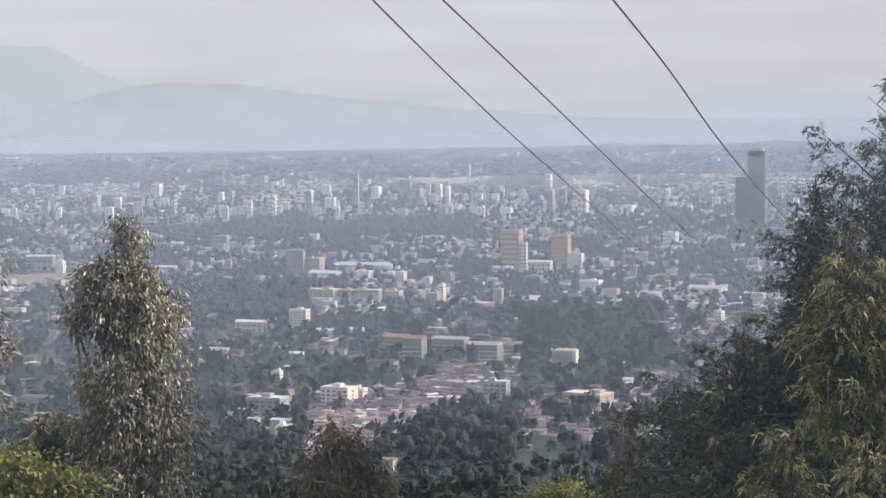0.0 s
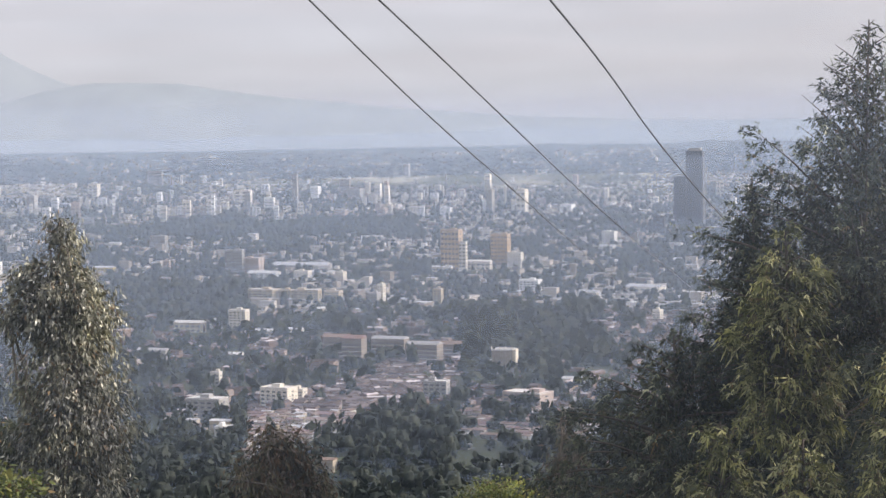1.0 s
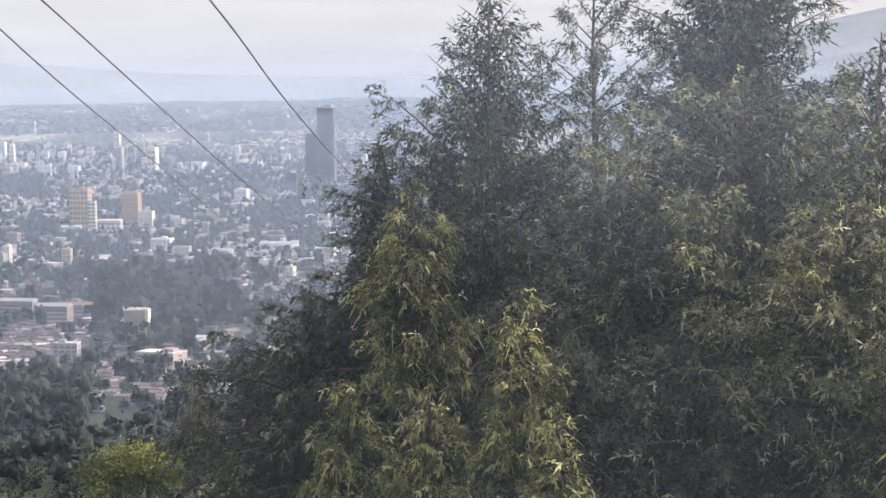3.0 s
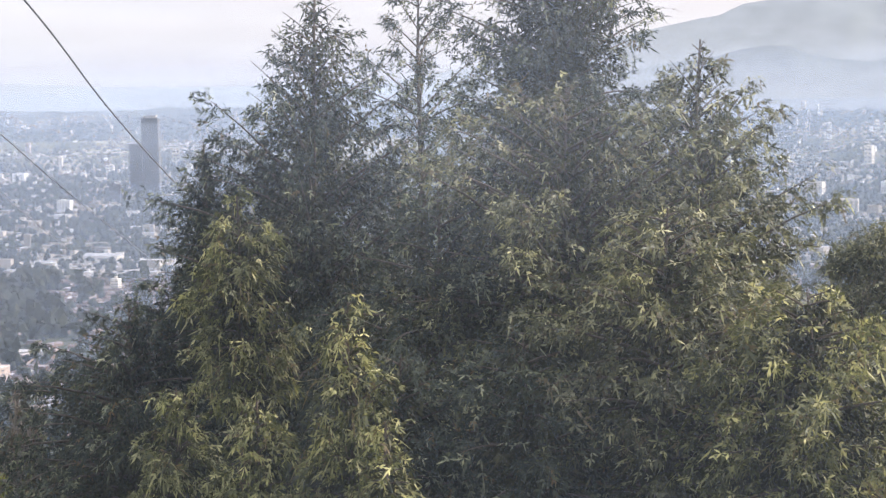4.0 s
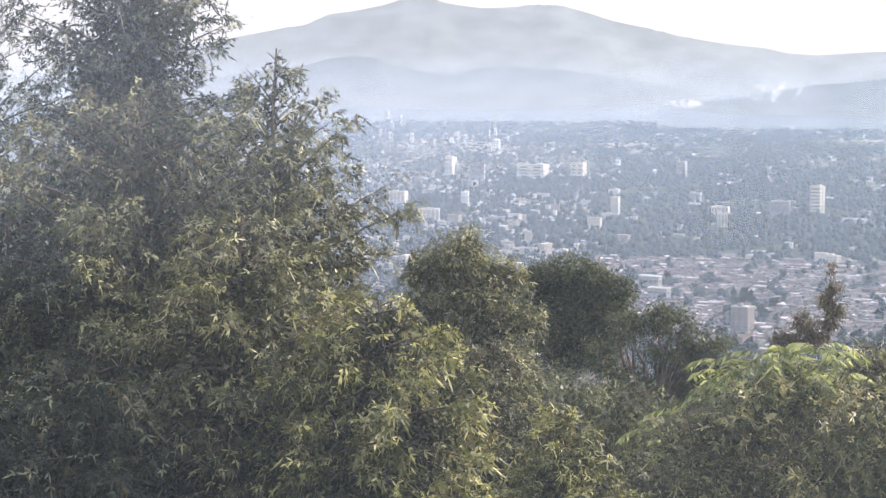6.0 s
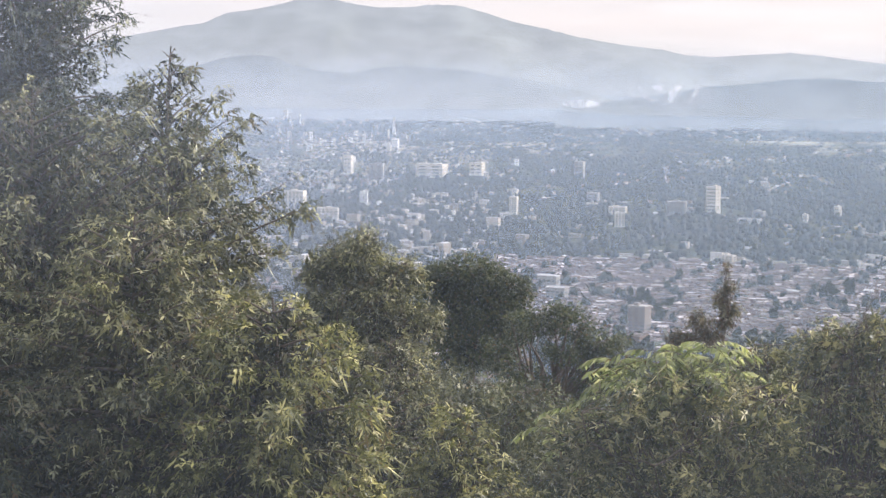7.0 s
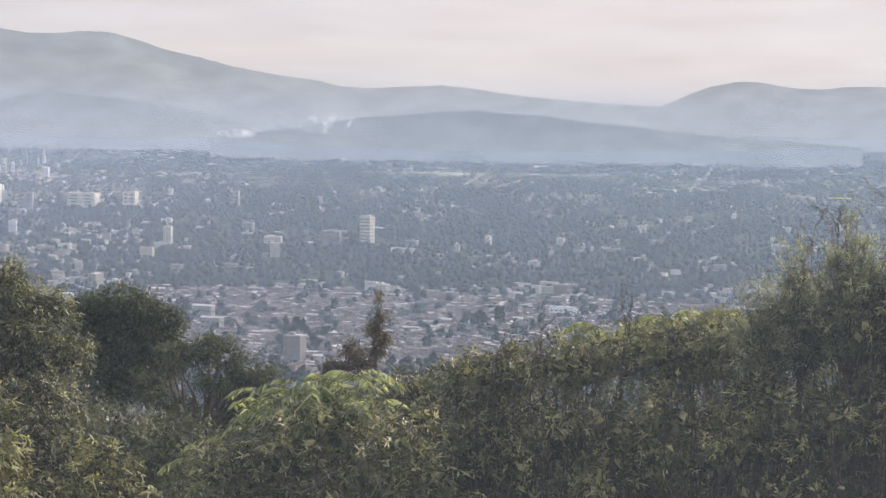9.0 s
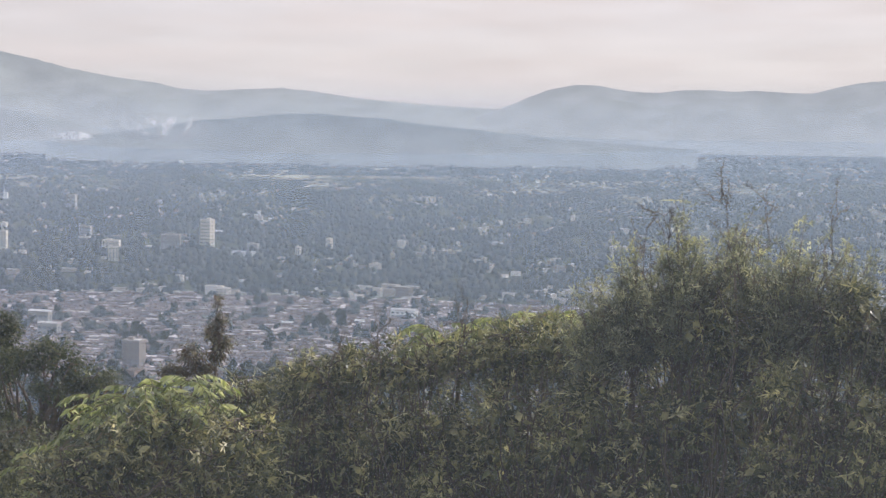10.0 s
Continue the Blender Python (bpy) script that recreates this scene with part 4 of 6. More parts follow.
lobed("lone slim tree with ragged dark crown", 43.4, 150,
      [(0, 0, -4.75, 0.3, 0.3, 0.7), (0.15, 0, -5.3, 0.65, 0.6, 0.6), (-0.35, 0, -5.7, 0.6, 0.6, 0.5), (0.5, 0, -5.95, 0.7, 0.6, 0.5), (-0.15, 0, -6.3, 0.6, 0.6, 0.6)], 1500, GUM_DRY, 44, (0.34, 0.10), 0.8, spread=0.25, bark=BARK, trunk_r=0.16, name="slim_tree")
lobed("dark low gum beside the slim tree", 42.6, 150,
      [(0, 0, -6.3, 0.8, 0.8, 0.7), (0.9, 0, -6.7, 0.9, 0.8, 0.8), (-1.3, 0, -6.8, 1.2, 1.0, 0.7)], 1800, GUM_DRY, 45, (0.34, 0.10), 0.8, spread=0.25, bark=BARK, trunk_r=0.16, name="slim_tree")

# thickets of the near slope
THICKET = [(41.0, 36, -10.0, 1.3, 0.75), (42.6, 35, -9.4, 1.2, 0.7), (44.2, 34, -9.15, 1.2, 0.8), (45.8, 34, -8.35, 1.2, 0.8), (47.5, 33, -7.85, 1.2, 0.85),
           (49.4, 33, -7.45, 1.25, 0.85), (51.4, 32, -7.25, 1.25, 0.9), (53.4, 32, -6.95, 1.25, 0.9), (55.6, 31, -6.55, 1.2, 0.95), (57.9, 31, -5.8, 1.0, 0.8),
           (59.6, 30, -5.6, 0.8, 0.8), (61.8, 31, -5.8, 0.9, 0.8), (63.6, 30, -5.8, 1.1, 1.0), (66.2, 30, -6.4, 1.3, 1.0)]
for k, (az, d, el, w, h) in enumerate(THICKET):
    rg = np.random.default_rng(300 + k)
    low = [(0, 0.5, el - 2.2, w, 0.5, 1.3), (0, 0.3, el - 6.0, w * 1.3, 0.6, 1.5)]
    for _ in range(5):
        u = rg.uniform(-1, 1)
        low.append((u * w * 0.8, rg.uniform(-0.2, 0.4), el + (h - 0.45) * 1.9 * (1 - 0.5 * u * u), rg.uniform(0.35, 0.6), 0.5, rg.uniform(0.35, 0.55)))
    for _ in range(16):
        low.append((rg.uniform(-1.15, 1.15) * w, rg.uniform(-1.5, 0.1), el - rg.uniform(0.6, 7.6), rg.uniform(0.28, 0.66), 0.45, rg.uniform(0.22, 0.55)))
    lobed("dense olive and brown thicket on the near slope", az, d, low, 4200, SHRUB if az > 46 else CYPRESS, 60 + k, (0.11, 0.034), -0.35, tuft=1, spread=0.06, clump=7, plume=(0.13, 0.30), shell=0.6,
          name="thicket_shrub", bark=BARK, category="bush", jitter=0.8, outward=0.7, core=0.4, trunk_r=0.05, group="thicket of the near slope")


# fine-twigged upright shrubs on the crest of the thicket
def broom_shrub(label, az, d, el, half, height, stems, mat, seed, lean=0.0, each=46):
    """A fan of thin rising stems that arch outwards, feathered with fine upward sprays."""
    rg = np.random.default_rng(seed)
    foot = np.array(polar(az, d))
    thing = new("feathery_shrub")
    thing.location = foot
    tagged(thing, label, "bush", "thicket of the near slope")
    a = radians(az)
    right, ahead, high = np.array([math.cos(a), -math.sin(a), 0]), np.array([math.sin(a), math.cos(a), 0]), np.array([0, 0, 1.0])
    base = high * (d * math.tan(radians(el)) - foot[2] - height)
    part_of("trunk", tube(bent((0, 0, -0.3), base + high * 0.3, 6, 0, rg, 0.02), np.linspace(0.09, 0.05, 6), 7), BARK, thing)
    lines, centres, ways, sizes = [], [], [], []
    s = np.linspace(0, 1, 10)[:, None]
    for _ in range(stems):
        turn, r = rg.uniform(0, 6.283), rg.uniform(0, 1) ** 0.6
        out = right * (math.cos(turn) * half) + ahead * (math.sin(turn) * half * 0.6)
        rise = height * (1 - 0.42 * r ** 2) * (rg.uniform(0.62, 0.95) if rg.uniform() < 0.8 else rg.uniform(0.95, 1.2))
        line = base + (out * r + right * (lean * rise * 0.3)) * s ** 1.25 + high * rise * (s * (1.12 - 0.12 * s ** 3))
        line[1:] += np.cumsum(rg.normal(size=(9, 3)) * 0.012, axis=0)
        lines.append(tube(line, np.linspace(0.016, 0.003, 10), 4))
        at = 0.22 + 0.78 * rg.uniform(0, 1, each) ** 1.3
        p = np.stack([np.interp(at, s[:, 0], line[:, k]) for k in range(3)], -1)
        spin = rg.uniform(0, 6.283, each)
        off = np.stack([np.cos(spin), np.sin(spin), 0 * spin], -1)
        reach = (0.03 + 0.24 * (1 - at) ** 0.7) * rg.uniform(0.2, 1, each)
        centres.append(p + off * reach[:, None] + high * (reach * 0.8)[:, None])
        ways.append(off * 0.6 + unit(out * r * 0.8 + high * rise) + rg.normal(size=(each, 3)) * 0.2)
    tagged(part_of("branchwork", joined(lines), BARK, thing), kind="stuff")
    part_of("crown", sprays(np.concatenate(centres), np.concatenate(ways), (0.09, 0.22), rg, 0.1, broad=0.13), mat, thing)


for k, (az, el, w, h, n, lean) in enumerate([(58.4, -2.0, 1.0, 2.6, 95, 0.0), (57.0, -2.9, 0.7, 2.2, 60, -0.3), (59.6, -2.0, 0.8, 2.4, 70, 0.5), (61.6, -2.2, 0.9, 2.4, 80, 0.35),
                                             (62.9, -2.9, 0.8, 2.2, 60, 0.4), (60.5, -3.1, 0.9, 2.2, 70, 0.0), (55.9, -4.1, 0.8, 1.8, 50, -0.2), (64.8, -3.9, 1.0, 2.0, 70, 0.2), (66.8, -4.2, 1.0, 2.0, 60, 0.0)]):
    broom_shrub("upright grey-green shrub with fine feathery twigs", az, 30 + 0.3 * (k % 3), el, w, h, n, TWIGGY, 130 + k, lean)


# fillers and special growth of the near slope
lobed("shaded thicket under the feathery shrubs", 42.4, 30.2, [(0, 0, -8.9, 1.5, 0.5, 0.5), (-1.1, -0.2, -9.7, 1.0, 0.5, 0.5), (1.2, -0.2, -9.0, 1.0, 0.5, 0.6), (-0.9, -0.3, -10.6, 1.4, 0.6, 0.7), (0.9, -0.3, -10.6, 1.4, 0.6, 0.8), (0, -0.4, -12.0, 2.0, 0.7, 0.9)],
      3600, SHRUB, 83, (0.13, 0.036), -0.2, tuft=1, spread=0.08, plume=(0.16, 0.36), name="thicket_shrub", bark=BARK, category="bush", outward=0.7, core=0.1, trunk_r=0.05, group="thicket of the near slope")
lobed("low olive scrub below the round trees", 35.4, 60, [(0, 0, -8.9, 2.2, 1.6, 1.0), (2.0, 0, -9.3, 1.8, 1.5, 1.0), (-1.8, 0, -9.4, 1.8, 1.5, 1.0), (0.5, 0, -10.8, 3.2, 1.8, 1.3)],
      4200, OLIVE, 81, (0.17, 0.045), 0.3, tuft=1, core=0.4, plume=(0.18, 0.38), spread=0.12, name="scrub", bark=BARK, category="bush")
lobed("low grey-green scrub under the spreading tree", 38.8, 70, [(0, 0, -9.6, 2.4, 1.8, 1.0), (2.2, 0, -9.3, 1.8, 1.5, 1.0), (-2.2, 0, -10.2, 2.0, 1.5, 1.1), (0, 0, -11.4, 3.4, 2.0, 1.4)],
      4200, ROUND, 82, (0.18, 0.045), 0.3, tuft=1, core=0.4, plume=(0.2, 0.42), spread=0.12, name="scrub", bark=BARK, category="bush")


def feather_shrub(label, az, d, el, half, height, count, seed):
    """A shrub with long arching compound leaves: a stalk with pairs of drooping leaflets."""
    rg = np.random.default_rng(seed)
    foot = np.array(polar(az, d))
    thing = new("feather_leaf_shrub")
    thing.location = foot
    tagged(thing, label, "bush", "thicket of the near slope")
    a = radians(az)
    right, ahead = np.array([math.cos(a), -math.sin(a), 0]), np.array([math.sin(a), math.cos(a), 0])
    top = d * math.tan(radians(el)) - foot[2]
    part_of("trunk", tube(bent((0, 0, -0.3), (0, 0, top - height), 6, 0, rg, 0.02), np.linspace(0.07, 0.04, 6), 7), BARK, thing)
    stalks, blades_p, blades_w = [], [], []
    for k in range(count):
        u = rg.uniform(-1, 1)
        head = right * (u * half) + ahead * rg.uniform(-0.6, 0.5) + np.array([0, 0, top - height * (rg.uniform(0, 1) ** 1.3 + 0.35 * u * u)])
        yaw = rg.uniform(0, 6.28)
        out = np.array([math.cos(yaw), math.sin(yaw), 0.55])
        size = rg.uniform(0.7, 1.15)
        s = np.linspace(0, 1, 9)[:, None]
        line = head + out * s * size * 0.8 + np.array([0, 0, -0.55]) * s ** 2 * size
        stalks.append(tube(line, np.linspace(0.008, 0.003, 9), 4))
        t = unit(np.gradient(line, axis=0))
        flat = unit(np.cross(t, [0, 0, 1.0]))
        for j in range(2, 9):
            for h in (-1, 1):
                for e in (0.0, 0.5):
                    q = line[j] - t[j] * e * size * 0.1
                    blades_p.append(q)
                    blades_w.append(flat[j] * h * 0.75 + t[j] * 0.45 - np.array([0, 0, 0.45]) + rg.normal(size=3) * 0.12)
    tagged(part_of("leaf_stalks", joined(stalks), BARK, thing), kind="stuff")
    part_of("leaves", leaves(np.array(blades_p), np.array(blades_w), 0.22, 0.068, rg), PINNATE, thing)


feather_shrub("bright green shrub with long feathery compound leaves", 42.9, 31, -6.9, 0.7, 0.6, 36, 91)
feather_shrub("bright green shrub with long feathery compound leaves", 41.3, 31, -7.5, 0.6, 0.6, 30, 95)
feather_shrub("sparse feathery green shrub at the thicket's edge", 39.7, 31, -8.9, 0.5, 0.8, 18, 92)
feather_shrub("feathery dark green shrub above the thicket", 51.6, 33, -5.3, 0.8, 0.5, 30, 93)
feather_shrub("feathery green shrub behind the thicket crest", 54.6, 32.5, -4.9, 1.3, 0.6, 46, 94)


def twig_thing(label, az, d, el, height, seed):
    pieces = bare_twig(az, d, el, height, seed)
    thing = new("bare_shoot", mesh_of("bare_shoot", *joined(pieces), [BARK]))
    tagged(thing, label, "twig", "bare shoots above the thicket")


twig_thing("bent dead shoot standing above the thicket", 51.4, 30, -6.0, 0.8, 101)
twig_thing("tall dark forking bare shoot above the thicket", 60.2, 30, -2.3, 0.8, 102)
twig_thing("thin bare forking shoot above the thicket", 62.4, 30, -3.0, 0.75, 103)
twig_thing("thin bare forking shoot above the thicket", 57.4, 30, -4.0, 0.95, 104)
twig_thing("thin bare forking shoot above the thicket", 58.3, 30, -3.3, 0.8, 105)
twig_thing("small bare shoot above the thicket", 49.0, 31, -6.0, 0.45, 106)
twig_thing("small bare shoot above the thicket", 47.4, 31, -6.5, 0.4, 107)
twig_thing("thin bare forking shoot above the thicket", 60.6, 30, -2.6, 0.7, 108)


# ---- the city on the plain ----
def paint(name, colour, vary=0.12, scale=0.15):
    dark = tuple(c * 0.78 for c in colour)
    return rough_material(name, [(0.35, dark), (0.6, colour)], scale, 0.85, vary, bump=0.05)


WHITE = paint("white_wall", (0.84, 0.82, 0.78))
CREAM = paint("cream_wall", (0.70, 0.645, 0.555))
BEIGE = paint("beige_wall", (0.50, 0.43, 0.33))
GREY = paint("grey_concrete", (0.34, 0.33, 0.32))
PINK = paint("pink_wall", (0.45, 0.37, 0.33))
TAN = paint("tan_cladding", (0.48, 0.36, 0.25))
BROWN = paint("brown_render", (0.27, 0.24, 0.22))
YELLOW = paint("yellow_wall", (0.62, 0.47, 0.16))
DARK = paint("dark_glazing", (0.05, 0.055, 0.07))
SLATE = paint("slate_cladding", (0.12, 0.125, 0.14))
STONE = paint("weathered_stone", (0.36, 0.32, 0.275))
PALE_ROOF = rough_material("pale_roof", [(0.35, (0.45, 0.43, 0.41)), (0.6, (0.68, 0.66, 0.63))], 0.2, 0.7, 0.15, bump=0.05)
TIN = rough_material("tin_roof", [(0.35, (0.36, 0.34, 0.33)), (0.65, (0.62, 0.61, 0.60))], 0.3, 0.55, 0.2, bump=0.08, metal=0.1)
RED_TIN = rough_material("red_tin_roof", [(0.35, (0.17, 0.105, 0.09)), (0.65, (0.25, 0.155, 0.135))], 0.3, 0.6, 0.1, bump=0.05)
RUST = rough_material("rusty_tin_roof", [(0.35, (0.17, 0.115, 0.09)), (0.65, (0.30, 0.23, 0.19))], 0.3, 0.75, 0.2, bump=0.05)
PANE = rough_material("window_pane", [(0.3, (0.12, 0.13, 0.145)), (0.7, (0.22, 0.23, 0.245))], 0.5, 0.25, 0.2, bump=0.0, spec=0.5)


def box_mesh(name, x0, x1, y0, y1, z0, z1, mat):
    v = [(x, y, z) for z in (z0, z1) for x, y in ((x0, y0), (x1, y0), (x1, y1), (x0, y1))]
    q = [(0, 1, 5, 4), (1, 2, 6, 5), (2, 3, 7, 6), (3, 0, 4, 7), (4, 5, 6, 7), (3, 2, 1, 0)]
    return mesh_of(name, v, q, [mat])


def box_part(name, x0, x1, y0, y1, z0, z1, mat, parent, label=""):
    return under(new(name, box_mesh(name, x0, x1, y0, y1, z0, z1, mat)), parent, label)


block_count = 0


def windows(thing, w, dp, h, storeys, bays, side_bays, inset=0.0):
    """Separate windows on the two walls that face the hill."""
    sh, bw = h / (storeys + 0.6), w / bays
    wide, tall = (0.28, 0.42) if side_bays else (0.24, 0.36)
    pane = box_mesh("window", -bw * wide, bw * wide, -0.12, 0.05, 0, sh * tall, PANE)
    for i in range(storeys):
        for j in range(bays):
            o = under(new("window", pane), thing)
            o.location = (-w / 2 + bw * (j + 0.5), -dp / 2 - 0.02 + inset, sh * (i + 0.55))
        for j in range(side_bays):
            o = under(new("window", pane), thing)
            sb = dp / side_bays
            o.location = (w / 2 + 0.02, -dp / 2 + sb * (j + 0.5), sh * (i + 0.55))
            o.rotation_euler = (0, 0, radians(90))


def pitched_roof(w, dp, h, peak, over, mat, parent):
    """A ridged metal roof with real thickness at the eaves."""
    bm = bmesh.new()
    a, b = w / 2 + over, dp / 2 + over
    t = 0.25
    lo = [bm.verts.new(p) for p in ((-a, -b, h), (a, -b, h), (a, b, h), (-a, b, h))]
    hi = [bm.verts.new(p) for p in ((-a, -b, h + t), (a, -b, h + t), (a, b, h + t), (-a, b, h + t))]
    r = [bm.verts.new(p) for p in ((-a, 0, h + peak), (a, 0, h + peak))]
    for f in ((lo[3], lo[2], lo[1], lo[0]), (lo[0], lo[1], hi[1], hi[0]), (lo[2], lo[3], hi[3], hi[2]), (hi[0], hi[1], r[1], r[0]),
              (hi[2], hi[3], r[0], r[1]), (lo[1], lo[2], hi[2], r[1], hi[1]), (lo[3], lo[0], hi[0], r[0], hi[3])):
        bm.faces.new(f)
    return part("roof", bm, mat, parent)


def parapet_ring(w, dp, z0, z1, mat, parent):
    """A low wall round a flat roof."""
    v = [(sx * (w / 2 - i), sy * (dp / 2 - i), z) for z in (z0, z1) for i in (0, 0.35) for sx, sy in ((-1, -1), (1, -1), (1, 1), (-1, 1))]
    q = []
    for k in range(4):
        m = (k + 1) % 4
        q += [(k, m, 8 + m, 8 + k), (4 + m, 4 + k, 12 + k, 12 + m), (8 + k, 8 + m, 12 + m, 12 + k)]
    return under(new("parapet", mesh_of("parapet", v, q, [mat])), parent)


def block(name, label, az, d, w, h, kind, wall, turn=None, depth=None, roof=None):
    """A building of the city: walls, roof with parapet or ridge, windows storey by storey, a stair head where the roof is flat."""
    global block_count
    block_count += 1
    rg = random.Random(block_count)
    thing = new(name)
    place = polar(az, d)
    thing.location = place - Vector((0, 0, 0.6))
    turn = rg.uniform(-34, -14) if turn is None else turn
    thing.rotation_euler = (0, 0, radians(-az + turn))
    tagged(thing, label, "building", "buildings of the city")
    size = float(shrink(d))
    dp = depth or {"slab": 14 * size, "block": max(0.6 * w, 10 * size), "tower": w * 0.9, "low": max(8 * size, 0.35 * w), "hall": max(9 * size, 0.3 * w)}[kind]
    storey = 3.4 * size
    if kind in ("hall", "low"):
        peak = min(h * 0.4, 0.16 * dp + 0.6)
        hw = max(h - peak, h * 0.5)
        box_part("wall", -w / 2, w / 2, -dp / 2, dp / 2, 0, hw, wall, thing)
        pitched_roof(w, dp, hw, peak, 0.5 * size, roof or (TIN if kind == "hall" else PALE_ROOF), thing)
        storeys = max(1, min(2, int(hw / storey)))
        windows(thing, w, dp, hw, storeys, max(2, min(5, int(w / (6 * size)))), 1)
        return thing
    para = 0.9 * size
    box_part("wall", -w / 2, w / 2, -dp / 2, dp / 2, 0, h - para, wall, thing)
    box_part("roof", -w / 2 - 0.25, w / 2 + 0.25, -dp / 2 - 0.25, dp / 2 + 0.25, h - para, h - para * 0.55, roof or PALE_ROOF, thing)
    parapet_ring(w, dp, h - para * 0.55, h, wall, thing)
    sx = rg.uniform(-0.25, 0.25) * w
    box_part("stair_head", sx - 0.14 * w, sx + 0.14 * w, -dp * 0.15, dp * 0.25, h - para * 0.55, h + 2.2 * size, wall, thing)
    small = d > 3300
    storeys = max(2, min(4 if small else 8, int(h / storey)))
    windows(thing, w, dp, h - para, storeys, max(1 if small else 2, min(2 if small else 5, int(w / (4.5 * size)))), 0 if small else 1)
    return thing


# the tall glass tower of the business quarter with its lower annex
def glass_tower():
    d = 3472.0
    thing = new("glass_tower")
    thing.location = polar(9.65, d) - Vector((0, 0, 1))
    thing.rotation_euler = (0, 0, radians(-9.65 - 8))
    tagged(thing, "tall dark blue glass office tower, unfinished top", "skyscraper", "buildings of the city")
    w, h, dp = 29.0, 141.0, 30.0
    box_part("shaft", -w / 2, w / 2, -dp / 2, dp / 2, 0, h, DARK, thing)
    box_part("crown", -w / 2 + 4, w / 2 - 3, -dp / 2 + 3, dp / 2 - 3, h, h + 5, GREY, thing)
    for k in range(24):
        box_part("floor_edge", -w / 2 - 0.3, w / 2 + 0.3, -dp / 2 - 0.3, dp / 2 + 0.3, 4 + k * 5.75, 4.5 + k * 5.75, SLATE, thing)
    for x in (-w / 2, w / 2):
        box_part("corner_fin", x - 0.8, x + 0.8, -dp / 2 - 0.9, -dp / 2 + 0.6, 0, h + 2, SLATE, thing)
    box_part("corner_fin", w / 2, w / 2 + 1.6, -dp / 2 + 1, dp / 2, 0, h - 3, SLATE, thing, "slate-grey concrete fin")
    annex = new("office_annex")
    annex.location = polar(9.22, d + 18) - Vector((0, 0, 1))
    annex.rotation_euler = (0, 0, radians(-17))
    tagged(annex, "dark glazed annex block beside the glass tower", "building", "buildings of the city")
    box_part("wall", -12, 12, -12, 12, 0, 92, DARK, annex)
    box_part("roof", -12.4, 12.4, -12.4, 12.4, 92, 93.5, GREY, annex)
    for k in range(15):
        box_part("floor_edge", -12.3, 12.3, -12.3, 12.3, 4 + k * 5.75, 4.5 + k * 5.75, SLATE, annex)


glass_tower()


def church():
    d = 1674.0
    thing = new("church")
    thing.location = polar(3.69, d) - Vector((0, 0, 0.6))
    thing.rotation_euler = (0, 0, radians(-3.69 - 14))
    tagged(thing, "tall beige stone church with arched openings", "church", "buildings of the city")
    bm = bmesh.new()
    # nave with pointed arches cut into its front
    w, dp, h = 19.0, 16.0, 25.0
    half = w / 2
    outline = [(-half, 0), (-6.6, 0), (-6.6, 5), (-4.9, 9), (-3.2, 5), (-3.2, 0), (1.6, 0), (1.6, 4.5), (3.2, 8), (4.8, 4.5), (4.8, 0), (half, 0), (half, h), (-half, h)]
    front = [bm.verts.new((x, -dp / 2, z)) for x, z in outline]
    back = [bm.verts.new((x, dp / 2, z)) for x, z in outline]
    bm.faces.new(front)
    bm.faces.new(list(reversed(back)))
    for i in range(len(outline)):
        j = (i + 1) % len(outline)
        bm.faces.new((front[j], front[i], back[i], back[j]))
    bmesh.ops.triangulate(bm, faces=bm.faces[:])
    part("wall", bm, STONE, thing)
    # near-black box added so the arches look deep in shade
    box_part("inner_wall", -half + 0.5, half - 0.5, -1, dp / 2 - 0.5, 0, 12, DARK, thing, "dark box for the shade inside the arches")
    box_part("tower", half - 1.0, half + 2.8, -dp / 2 + 2, dp / 2 - 3, 0, h + 1.0, CREAM, thing)
    box_part("parapet", -half - 0.3, half + 0.3, -dp / 2 - 0.3, -dp / 2 + 0.6, h, h + 1.3, PALE_ROOF, thing)
    box_part("parapet", -half - 0.3, half + 0.3, dp / 2 - 0.6, dp / 2 + 0.3, h, h + 1.3, PALE_ROOF, thing)
    box_part("roof", -half + 0.2, half - 0.2, -dp / 2 + 0.7, dp / 2 - 0.7, h, h + 0.6, TIN, thing)
    for x in (-half, -2.0, 3.0, half):
        bm = bmesh.new()
        bmesh.ops.create_cone(bm, cap_ends=True, segments=8, radius1=0.9, radius2=0.15, depth=3.0, matrix=Matrix.Translation((x, -dp / 2 + 0.3, h + 2.8)))
        part("pinnacle", bm, CREAM, thing)
    box_part("porch", -half - 4, -half, -4, 5, 0, 15, BEIGE, thing)
    box_part("porch_roof", -half - 4.3, -half, -4.3, 5.3, 15, 15.8, PALE_ROOF, thing)


church()


